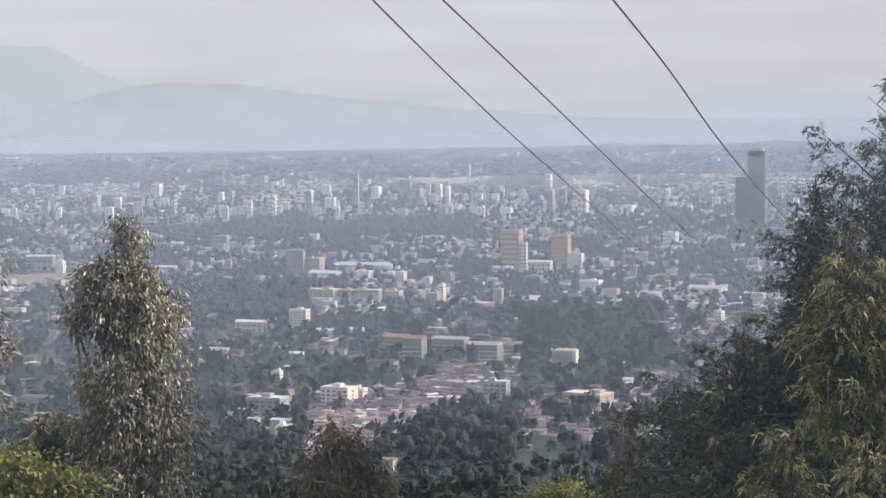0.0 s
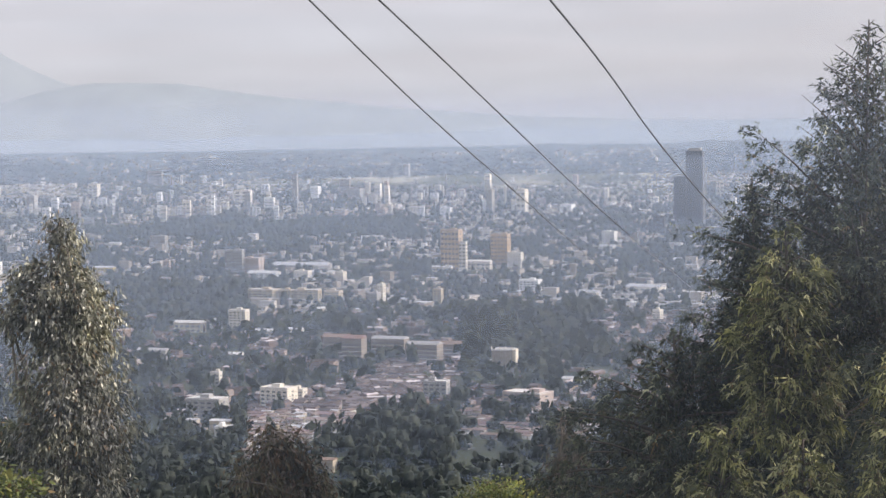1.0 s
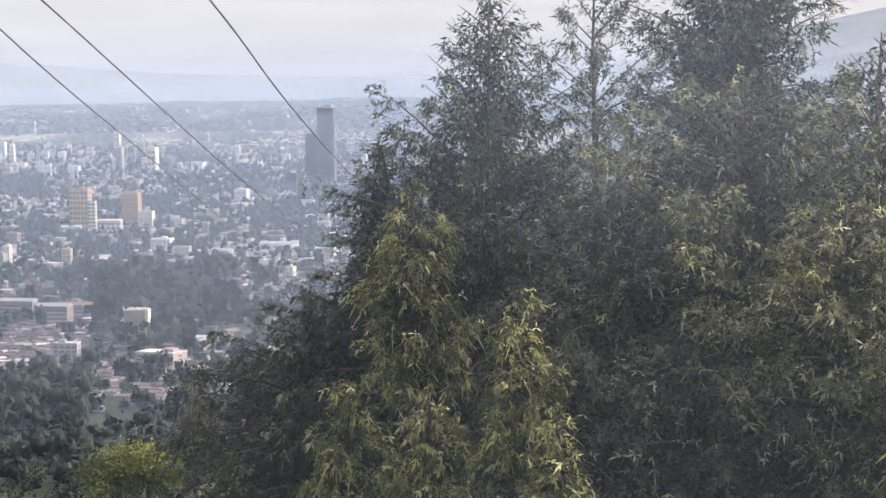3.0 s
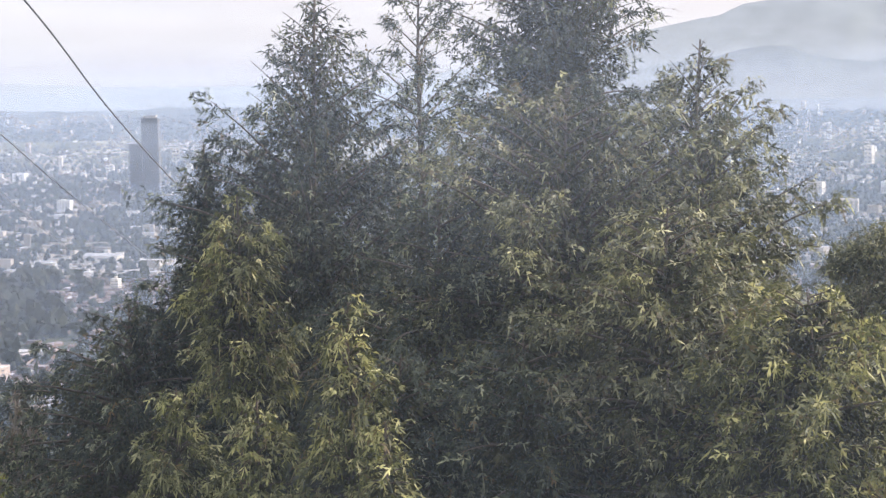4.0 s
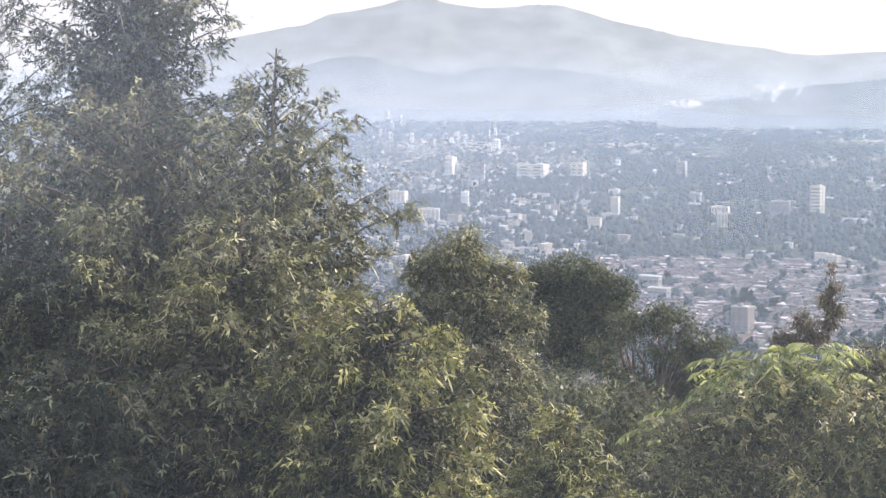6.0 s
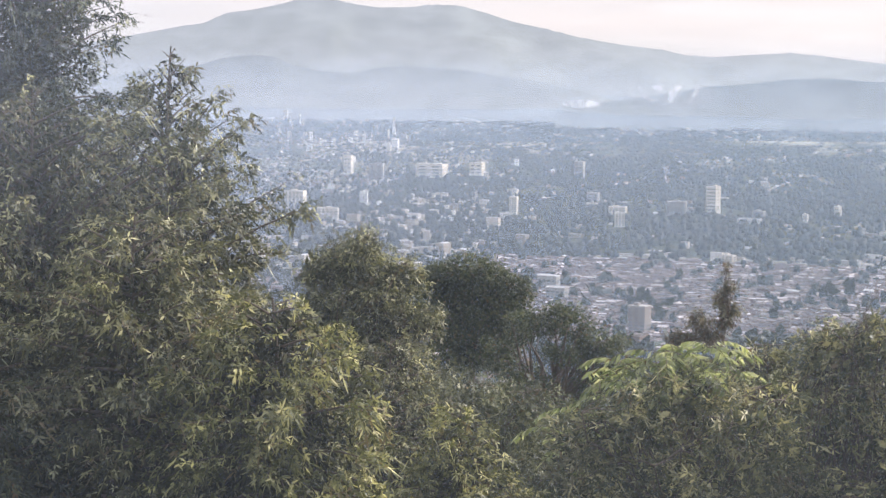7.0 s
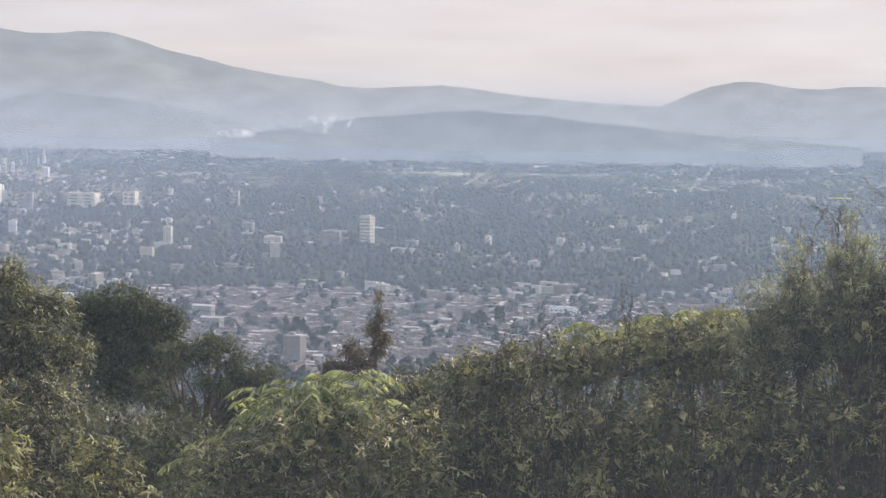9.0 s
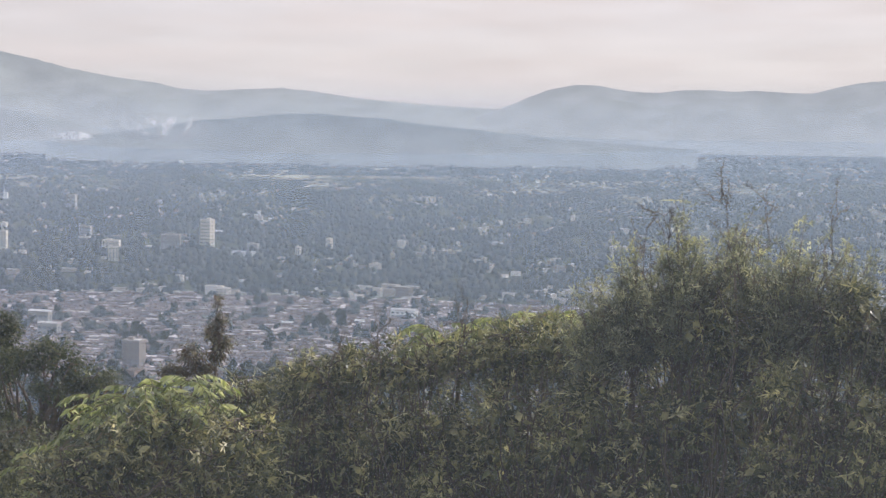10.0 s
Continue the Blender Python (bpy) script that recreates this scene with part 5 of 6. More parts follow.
def dish():
    thing = new("satellite_dish")
    thing.location = polar(-6.63, 2398)
    tagged(thing, "large white satellite dish on a stand", "dish")
    bm = bmesh.new()
    rings = []
    for k in range(7):
        r = 5.6 * k / 6
        rings.append([bm.verts.new((r * math.cos(a), -0.045 * r * r, r * math.sin(a))) for a in (math.tau * i / 24 for i in range(24))])
    for k in range(6):
        for i in range(24):
            j = (i + 1) % 24
            if k == 0:
                if i == 0:
                    bm.faces.new(rings[1])
            else:
                bm.faces.new((rings[k][i], rings[k][j], rings[k + 1][j], rings[k + 1][i]))
    bmesh.ops.delete(bm, geom=rings[0], context='VERTS')
    bmesh.ops.solidify(bm, geom=bm.faces[:], thickness=0.25)
    bmesh.ops.rotate(bm, verts=bm.verts[:], cent=(0, 0, 0), matrix=Matrix.Rotation(radians(-20), 3, 'X') @ Matrix.Rotation(radians(180 + 25), 3, 'Z'))
    bmesh.ops.translate(bm, verts=bm.verts[:], vec=(0, 0, 9))
    part("reflector", bm, WHITE, thing)
    bm = bmesh.new()
    bmesh.ops.create_cone(bm, cap_ends=True, segments=10, radius1=1.6, radius2=0.8, depth=8, matrix=Matrix.Translation((0, 1.0, 4)))
    part("stand", bm, GREY, thing)


dish()


def dormitory(az, d, w, h, dp, turn, wall, roof, storeys):
    thing = block("dormitory", "long brown dormitory block with rows of windows", az, d, w, h, "hall", wall, turn, dp, roof)
    for c in list(thing.children):
        if c.name.startswith("window"):
            bpy.data.objects.remove(c)
    windows(thing, w, dp, h * 0.82, storeys, 9, 2)
    for k in range(1, storeys):
        z = h * 0.82 / (storeys + 0.6) * (k + 0.3)
        box_part("ledge", -w / 2 - 0.2, w / 2 + 0.2, -dp / 2 - 0.5, -dp / 2, z, z + 0.35, PALE_ROOF, thing)


dormitory(-0.97, 1786, 20, 30, 16, -20, BROWN, RED_TIN, 5)
dormitory(-1.5, 1830, 26, 27, 14, -18, BROWN, RUST, 5)
dormitory(0.15, 1850, 36, 22, 14, -24, BROWN, GREY, 4)
dormitory(1.2, 1793, 34, 22, 15, -24, BROWN, GREY, 4)
dormitory(2.2, 1839, 36, 17, 16, -10, BROWN, RUST, 3)

# offices, flats, halls and towers: azimuth, distance, width and height
block("office_block", "grey concrete slab-shaped office block in the city", -4.62, 2922, 28.5, 40.3, "slab", GREY)
block("apartment_building", "pink-washed apartment building with a flat roof in the city", -4.06, 2925, 29.5, 26.9, "block", PINK)
block("low_building", "white-painted low building with a pale roof in the city", -3.71, 2863, 49.9, 13.2, "low", WHITE)
block("apartment_building", "cream-painted apartment building with a flat roof in the city", -2.53, 2810, 24.1, 18.1, "block", CREAM)
block("hall", "grey concrete long low hall with a metal roof in the city", -2.54, 2973, 91.0, 12.8, "hall", GREY)
block("low_building", "cream-painted low building with a pale roof in the city", -1.90, 2858, 37.7, 12.3, "low", CREAM)
block("tower_block", "cream-painted slim tower block in the city", -1.35, 2750, 13.5, 22.0, "tower", CREAM)
block("apartment_building", "beige rendered apartment building with a flat roof in the city", -3.73, 2552, 39.0, 19.6, "block", BEIGE)
block("apartment_building", "beige rendered apartment building with a flat roof in the city", -3.04, 2539, 19.4, 19.5, "block", BEIGE)
block("apartment_building", "beige rendered apartment building with a flat roof in the city", -2.39, 2534, 35.0, 19.5, "block", BEIGE)
block("apartment_building", "beige rendered apartment building with a flat roof in the city", -1.59, 2543, 23.4, 16.4, "block", BEIGE)
block("office_block", "grey concrete slab-shaped office block in the city", -0.33, 2443, 14.3, 21.1, "slab", GREY)
block("tower_block", "cream-painted slim tower block in the city", -0.10, 2459, 9.1, 31.0, "tower", CREAM)
block("low_building", "white-painted low building with a pale roof in the city", 0.36, 2524, 24.8, 7.0, "low", WHITE)
block("tower_block", "beige rendered slim tower block in the city", 1.66, 2475, 12.2, 22.9, "tower", BEIGE)
block("office_block", "tan-clad slab-shaped office block in the city", 2.11, 2908, 33.0, 67.8, "slab", TAN)
block("tower_block", "cream-painted slim tower block in the city", 2.45, 2899, 12.4, 48.9, "tower", CREAM)
block("low_building", "cream-painted low building with a pale roof in the city", 1.81, 2880, 30.9, 14.2, "low", CREAM)
block("low_building", "cream-painted low building with a pale roof in the city", 2.97, 2919, 38.4, 17.9, "low", CREAM)
block("office_block", "tan-clad slab-shaped office block in the city", 3.63, 2976, 30.0, 52.9, "slab", TAN)
block("apartment_building", "cream-painted apartment building with a flat roof in the city", 4.08, 2944, 23.4, 26.2, "block", CREAM)
block("apartment_building", "white-painted apartment building with a flat roof in the city", 4.55, 2653, 29.1, 16.3, "block", WHITE)
block("hall", "white-painted long low hall with a metal roof in the city", 3.82, 2841, 30.4, 6.1, "hall", WHITE)
block("hall", "grey concrete long low hall with a metal roof in the city", 3.95, 2611, 23.9, 5.6, "hall", GREY)
block("apartment_building", "white-painted apartment building with a flat roof in the city", 7.01, 3252, 23.6, 22.8, "block", WHITE)
block("low_building", "cream-painted low building with a pale roof in the city", 6.94, 3149, 28.5, 12.5, "low", CREAM)
block("apartment_building", "white-painted apartment building with a flat roof in the city", 5.72, 3671, 26.7, 16.8, "block", WHITE)
block("tower_block", "cream-painted slim tower block in the city", 5.14, 3688, 9.0, 13.5, "tower", CREAM)
block("tower_block", "cream-painted slim tower block in the city", 4.32, 3647, 18.9, 51.2, "tower", CREAM)
block("tower_block", "cream-painted slim tower block in the city", 3.27, 3986, 12.2, 34.1, "tower", CREAM)
block("tower_block", "grey concrete slim tower block in the city", 3.33, 3667, 13.4, 48.2, "tower", GREY)
block("office_block", "dark glazed slab-shaped office block in the city", 8.55, 3372, 20.2, 33.8, "slab", DARK)
block("low_building", "white-painted low building with a pale roof in the city", 7.35, 2956, 37.5, 11.7, "low", WHITE)
block("low_building", "cream-painted low building with a pale roof in the city", 8.11, 2586, 53.7, 15.0, "low", CREAM)
block("hall", "white-painted long low hall with a metal roof in the city", 6.37, 2567, 29.6, 9.4, "hall", WHITE)
block("low_building", "cream-painted low building with a pale roof in the city", 5.28, 2449, 17.2, 8.3, "low", CREAM)
block("hall", "white-painted long low hall with a metal roof in the city", 9.45, 2878, 43.0, 7.0, "hall", WHITE)
block("low_building", "cream-painted low building with a pale roof in the city", 8.97, 2996, 30.5, 9.1, "low", CREAM)
block("tower_block", "cream-painted slim tower block in the city", 8.47, 2169, 9.8, 17.9, "tower", CREAM)
block("hall", "white-painted long low hall with a metal roof in the city", 10.18, 2724, 24.3, 7.4, "hall", WHITE)
block("hall", "cream-painted long low hall with a metal roof in the city", 6.30, 2361, 50.2, 7.2, "hall", CREAM)
block("apartment_building", "grey concrete apartment building with a flat roof in the city", -5.55, 1454, 28.8, 16.6, "block", GREY)
block("tower_block", "white-painted slim tower block in the city", -5.04, 1316, 11.3, 13.8, "tower", WHITE)
block("apartment_building", "cream-painted apartment building with a flat roof in the city", -3.34, 1513, 26.5, 15.9, "block", CREAM)
block("apartment_building", "cream-painted apartment building with a flat roof in the city", -2.69, 1541, 9.5, 10.5, "block", CREAM)
block("hall", "grey concrete long low hall with a metal roof in the city", -7.16, 1844, 31.8, 16.4, "hall", GREY)
block("low_building", "cream-painted low building with a pale roof in the city", -4.93, 1848, 32.2, 9.7, "low", CREAM)
block("tower_block", "cream-painted slim tower block in the city", -5.26, 1610, 8.4, 18.3, "tower", CREAM)
block("apartment_building", "grey concrete apartment building with a flat roof in the city", 1.57, 1528, 20.2, 16.6, "block", GREY)
block("apartment_building", "pink-washed apartment building with a flat roof in the city", 4.42, 1467, 35.0, 14.5, "block", PINK)
block("low_building", "cream-painted low building with a pale roof in the city", 5.89, 1608, 22.0, 8.4, "low", CREAM)
block("low_building", "white-painted low building with a pale roof in the city", 5.74, 1503, 6.4, 5.1, "low", WHITE)
block("hall", "white-painted long low hall with a metal roof in the city", 3.67, 1196, 12.9, 4.1, "hall", WHITE)
block("low_building", "beige rendered low building with a pale roof in the city", -6.03, 2154, 36.0, 15.2, "low", BEIGE)
block("apartment_building", "white-painted apartment building with a flat roof in the city", -5.31, 2189, 18.0, 11.4, "block", WHITE)
block("apartment_building", "cream-painted apartment building with a flat roof in the city", -4.52, 2140, 20.9, 27.6, "block", CREAM)
block("hall", "white-painted long low hall with a metal roof in the city", -4.91, 2388, 32.0, 6.6, "hall", WHITE)
block("low_building", "cream-painted low building with a pale roof in the city", -3.80, 2094, 38.4, 9.0, "low", CREAM)
block("low_building", "cream-painted low building with a pale roof in the city", -2.89, 2088, 25.6, 10.3, "low", CREAM)
block("apartment_building", "white-painted apartment building with a flat roof in the city", 1.87, 1278, 4.3, 8.7, "block", WHITE)
block("apartment_building", "white-painted apartment building with a flat roof in the city", 4.66, 1289, 3.2, 7.2, "block", WHITE)
block("apartment_building", "white-painted apartment building with a flat roof in the city", -11.78, 3000, 14.1, 21.7, "block", WHITE)
block("low_building", "grey concrete low building with a pale roof in the city", -12.36, 3058, 44.7, 25.7, "low", GREY)
block("low_building", "yellow-painted low building with a pale roof in the city", -8.60, 2988, 34.9, 11.8, "low", YELLOW)
block("tower_block", "pink-washed slim tower block in the city", -6.69, 2955, 9.8, 22.5, "tower", PINK)
block("office_block", "grey concrete slab-shaped office block in the city", -6.92, 3252, 29.5, 27.7, "slab", GREY)
block("low_building", "cream-painted low building with a pale roof in the city", -8.24, 3286, 22.7, 14.0, "low", CREAM)
block("apartment_building", "cream-painted apartment building with a flat roof in the city", -4.32, 3839, 32.7, 30.5, "block", CREAM)
block("tower_block", "cream-painted slim tower block in the city", -5.36, 3698, 11.2, 32.7, "tower", CREAM)
block("tower_block", "white-painted slim tower block in the city", -6.86, 3872, 9.3, 23.5, "tower", WHITE)
block("office_block", "grey concrete slab-shaped office block in the city", -6.99, 4116, 34.7, 31.2, "slab", GREY)
block("apartment_building", "white-painted apartment building with a flat roof in the city", -3.51, 3760, 20.6, 26.4, "block", WHITE)
block("tower_block", "grey concrete slim tower block in the city", -2.71, 3799, 10.4, 67.3, "tower", GREY)
block("apartment_building", "white-painted apartment building with a flat roof in the city", -2.08, 3914, 19.1, 23.9, "block", WHITE)
block("office_block", "grey concrete slab-shaped office block in the city", -1.17, 3938, 24.1, 33.7, "slab", GREY)
block("apartment_building", "grey concrete apartment building with a flat roof in the city", -0.86, 3876, 28.5, 24.9, "block", GREY)
block("apartment_building", "cream-painted apartment building with a flat roof in the city", -0.31, 3814, 16.3, 19.8, "block", CREAM)
block("tower_block", "cream-painted slim tower block in the city", -0.14, 3902, 11.9, 29.9, "tower", CREAM)
block("tower_block", "grey concrete slim tower block in the city", 0.75, 4179, 12.8, 28.1, "tower", GREY)
block("tower_block", "grey concrete slim tower block in the city", -10.68, 3770, 16.7, 37.4, "tower", GREY)
block("tower_block", "grey concrete slim tower block in the city", -12.16, 3731, 10.9, 33.5, "tower", GREY)
block("apartment_building", "cream-painted apartment building with a flat roof in the city", -8.83, 3975, 21.4, 27.6, "block", CREAM)
block("office_block", "brown rendered slab-shaped office block in the city", 40.69, 1747, 17.7, 28.0, "slab", BROWN)
block("hall", "grey concrete long low hall with a metal roof in the city", 37.86, 2171, 26.7, 19.4, "hall", GREY)
block("hall", "grey concrete long low hall with a metal roof in the city", 38.13, 2053, 24.0, 16.5, "hall", GREY)
block("apartment_building", "cream-painted apartment building with a flat roof in the city", 43.40, 2563, 17.8, 14.9, "block", CREAM)
block("hall", "white-painted long low hall with a metal roof in the city", 49.01, 2286, 33.4, 13.1, "hall", WHITE)
block("tower_block", "cream-painted slim tower block in the city", 36.75, 3180, 13.6, 32.2, "tower", CREAM)
block("tower_block", "cream-painted slim tower block in the city", 31.62, 3698, 15.7, 38.3, "tower", CREAM)
block("office_block", "grey concrete slab-shaped office block in the city", 32.48, 3614, 29.8, 35.3, "slab", GREY)
block("apartment_building", "cream-painted apartment building with a flat roof in the city", 35.61, 3656, 26.9, 32.4, "block", CREAM)
block("tower_block", "cream-painted slim tower block in the city", 42.89, 3207, 19.4, 50.8, "tower", CREAM)
block("hall", "white-painted long low hall with a metal roof in the city", 44.02, 3093, 41.0, 11.3, "hall", WHITE)
block("apartment_building", "grey concrete apartment building with a flat roof in the city", 44.30, 3140, 17.9, 18.1, "block", GREY)
block("tower_block", "cream-painted slim tower block in the city", 46.65, 3179, 9.4, 23.0, "tower", CREAM)
block("tower_block", "cream-painted slim tower block in the city", 45.69, 3117, 8.4, 16.1, "tower", CREAM)
block("apartment_building", "cream-painted apartment building with a flat roof in the city", 48.08, 2904, 17.1, 15.7, "block", CREAM)
block("apartment_building", "grey concrete apartment building with a flat roof in the city", 41.78, 3182, 30.9, 27.2, "block", GREY)
block("tower_block", "grey concrete slim tower block in the city", 38.78, 3692, 18.1, 30.5, "tower", GREY)
block("apartment_building", "cream-painted apartment building with a flat roof in the city", 29.98, 3291, 34.9, 27.1, "block", CREAM)
block("apartment_building", "cream-painted apartment building with a flat roof in the city", 34.20, 3662, 56.0, 28.0, "block", CREAM)
block("hall", "white-painted long low hall with a metal roof in the city", 43.99, 2761, 20.8, 5.9, "hall", WHITE)
block("hall", "white-painted long low hall with a metal roof in the city", 46.08, 3385, 32.2, 7.2, "hall", WHITE)
block("low_building", "white-painted low building with a pale roof in the city", 45.36, 2168, 15.6, 6.6, "low", WHITE)
block("low_building", "white-painted low building with a pale roof in the city", 47.62, 2198, 10.4, 6.7, "low", WHITE)

# high-rise quarter: many slim blocks
def high_rise(count, az0, az1, el0, el1, seed, hmin, hmax, walls, label):
    rg = random.Random(seed)
    for k in range(count):
        az, el = rg.uniform(az0, az1), rg.uniform(el0, el1)
        d = reach(el)
        s = float(shrink(d))
        h = rg.uniform(hmin, hmax) * (0.6 + 0.8 * rg.random() ** 2)
        w = rg.choice((0.45, 0.7, 1.0, 1.4)) * 24 * s * rg.uniform(0.7, 1.2)
        wall = rg.choice(walls)
        kind = "tower" if h * s > 1.3 * w else "block"
        block("tower_block" if kind == "tower" else "apartment_building", label, az, d, w, h * s, kind, wall, rg.uniform(-25, 5))


HAZY = [CREAM, CREAM, WHITE, WHITE, GREY, CREAM, PINK]
high_rise(135, -15.5, 2.5, -2.15, -0.85, 1, 24, 60, HAZY, "pale apartment tower in the high-rise quarter")
high_rise(26, 2.5, 12, -2.0, -0.7, 2, 28, 60, HAZY, "pale apartment block in the far city")
high_rise(34, 28.5, 33.5, -1.2, -0.2, 3, 40, 80, [WHITE, CREAM, CREAM, GREY], "white tower block in a far new quarter")
high_rise(24, 29.5, 40, -3.4, -1.4, 4, 12, 30, HAZY, "pale apartment block in the hazy city")
high_rise(18, 38, 64, -3.8, -1.6, 5, 12, 24, [CREAM, GREY, BEIGE], "small pale block among trees on the plain")


def on_plain(az, d):
    a = np.radians(az)
    return np.stack([d * np.sin(a), d * np.cos(a), ground_z(d)], -1)


def elevation(d):
    return np.where(d < FAR_R, -np.degrees(np.arctan2(206.0, d)), rise(d))


def within(v, lo, hi):
    return (v > lo) & (v < hi)


def settlement_1(az, el):
    return within(az, -4.5, 2.3) & (np.abs(el - (-7.45 + 0.30 * az)) < 0.85)


def settlement_2(az, el):
    return within(az, 36, 56) & within(el, -7.0, -4.4 - 0.02 * (az - 36))


def settlement_3(az, el):
    return (within(az, 6.2, 13) & within(el, -6.3, -4.55)) | (within(az, 2.4, 6.8) & within(el, -9.0, -7.5))


def woods(az, el):
    return (within(az, 2.5, 7.0) & within(el, -6.75, -4.9)) | (within(az, -2.2, 2.4) & within(el, -9.3, -7.9) & (el < -7.9 + 0.2 * az)) | (within(az, -9, -4.5) & within(el, -5.0, -4.1)) | (within(az, -7, 1) & within(el, -2.6, -2.05))


def field(az, el):
    return within(az, -14.5, -10.8) & within(el, -3.9, -3.45)


def grove(az, d):
    """Where trees stand thick (above 0) and where houses do (below)."""
    gx, gy = az * 0.9, d * 0.011
    return np.sin(gx + 1.3 + np.sin(gy * 0.7)) * np.sin(gy + 0.5 + 0.8 * np.sin(gx * 0.6)) + 0.7 * np.sin(gx * 2.1 - gy * 0.6) * np.cos(gy * 1.9 + gx)


def grid_places(d0, d1, gap, az0, az1, rg):
    """Jittered places over a stretch of the plain, gap metres apart."""
    out = []
    d = d0
    while d < d1:
        step = gap(d)
        n = int(radians(az1 - az0) * d / step)
        az = az0 + (np.arange(n) + rg.uniform(0.1, 0.9, n)) * (az1 - az0) / n
        out.append(np.stack([az, d + rg.uniform(-0.4, 0.4, n) * step], -1))
        d += step * (1.0 if d < FAR_R else 0.62)
    return np.concatenate(out)


def house_arrays(p, yaw, w, l, h, peak):
    """Walls and ridged roofs of many small houses."""
    n = len(p)
    x = np.stack([-l, l, l, -l], -1) / 2
    y = np.stack([-w, -w, w, w], -1) / 2
    zero = np.zeros(n)
    base = [(x[:, k], y[:, k], zero - 1) for k in range(4)] + [(x[:, k], y[:, k], h) for k in range(4)]
    o = 1.12
    eaves = [(x[:, k] * o, y[:, k] * o, h - 0.05 * w) for k in range(4)]
    ridge_ = [(-l / 2 * o, zero, h + peak), (l / 2 * o, zero, h + peak)]
    gab = [(-l / 2, zero, h + peak * 0.9), (l / 2, zero, h + peak * 0.9), (-l / 2, zero, h), (l / 2, zero, h)]
    pts = np.stack([np.stack(t, -1) for t in base + eaves + ridge_ + gab], 1)
    c, s = np.cos(yaw)[:, None], np.sin(yaw)[:, None]
    px, py = pts[..., 0] * c - pts[..., 1] * s, pts[..., 0] * s + pts[..., 1] * c
    v = np.stack([px, py, pts[..., 2]], -1) + p[:, None]
    faces = np.array([(0, 1, 5, 4), (1, 2, 6, 5), (2, 3, 7, 6), (3, 0, 4, 7), (7, 4, 14, 16), (5, 6, 15, 17), (8, 9, 13, 12), (10, 11, 12, 13)])
    faces[4] = (7, 14, 4, 16)
    faces[5] = (5, 15, 6, 17)
    q = (faces[None] + (np.arange(n) * 18)[:, None, None]).reshape(-1, 4)
    index = np.tile([0] * 6 + [1] * 2, n)
    return v.reshape(-1, 3), q, index


HOUSE_WALL = rough_material("house_walls", [(0.3, (0.23, 0.18, 0.155)), (0.7, (0.36, 0.295, 0.26))], 0.3, 0.9, bump=0.0,
                            islands=[(0.0, (0.35, 0.28, 0.23)), (0.4, (0.65, 0.56, 0.48)), (0.8, (1.0, 0.95, 0.88)), (1.0, (1.25, 1.25, 1.22))])
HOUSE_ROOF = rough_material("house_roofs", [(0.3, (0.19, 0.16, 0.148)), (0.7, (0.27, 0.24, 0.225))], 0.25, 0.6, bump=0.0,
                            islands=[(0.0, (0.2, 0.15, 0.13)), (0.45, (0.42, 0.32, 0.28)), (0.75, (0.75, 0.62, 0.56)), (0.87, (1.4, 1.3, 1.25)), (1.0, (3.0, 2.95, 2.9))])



# brighter copies of the house tones paint sunlit faces onto the far houses
SUNLIT_FAR_WALL = rough_material("sunlit_far_walls", [(0.3, (0.50, 0.47, 0.43)), (0.7, (0.66, 0.63, 0.585))], 0.3, 0.9, bump=0.0,
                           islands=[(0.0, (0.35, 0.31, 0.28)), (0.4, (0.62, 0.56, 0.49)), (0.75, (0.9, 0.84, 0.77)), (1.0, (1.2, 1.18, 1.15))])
SUNLIT_FAR_ROOF = rough_material("sunlit_far_roofs", [(0.3, (0.50, 0.49, 0.47)), (0.7, (0.66, 0.65, 0.63))], 0.25, 0.6, bump=0.0,
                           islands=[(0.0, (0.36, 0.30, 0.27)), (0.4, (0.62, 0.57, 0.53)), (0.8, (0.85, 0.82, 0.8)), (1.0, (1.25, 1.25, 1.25))])


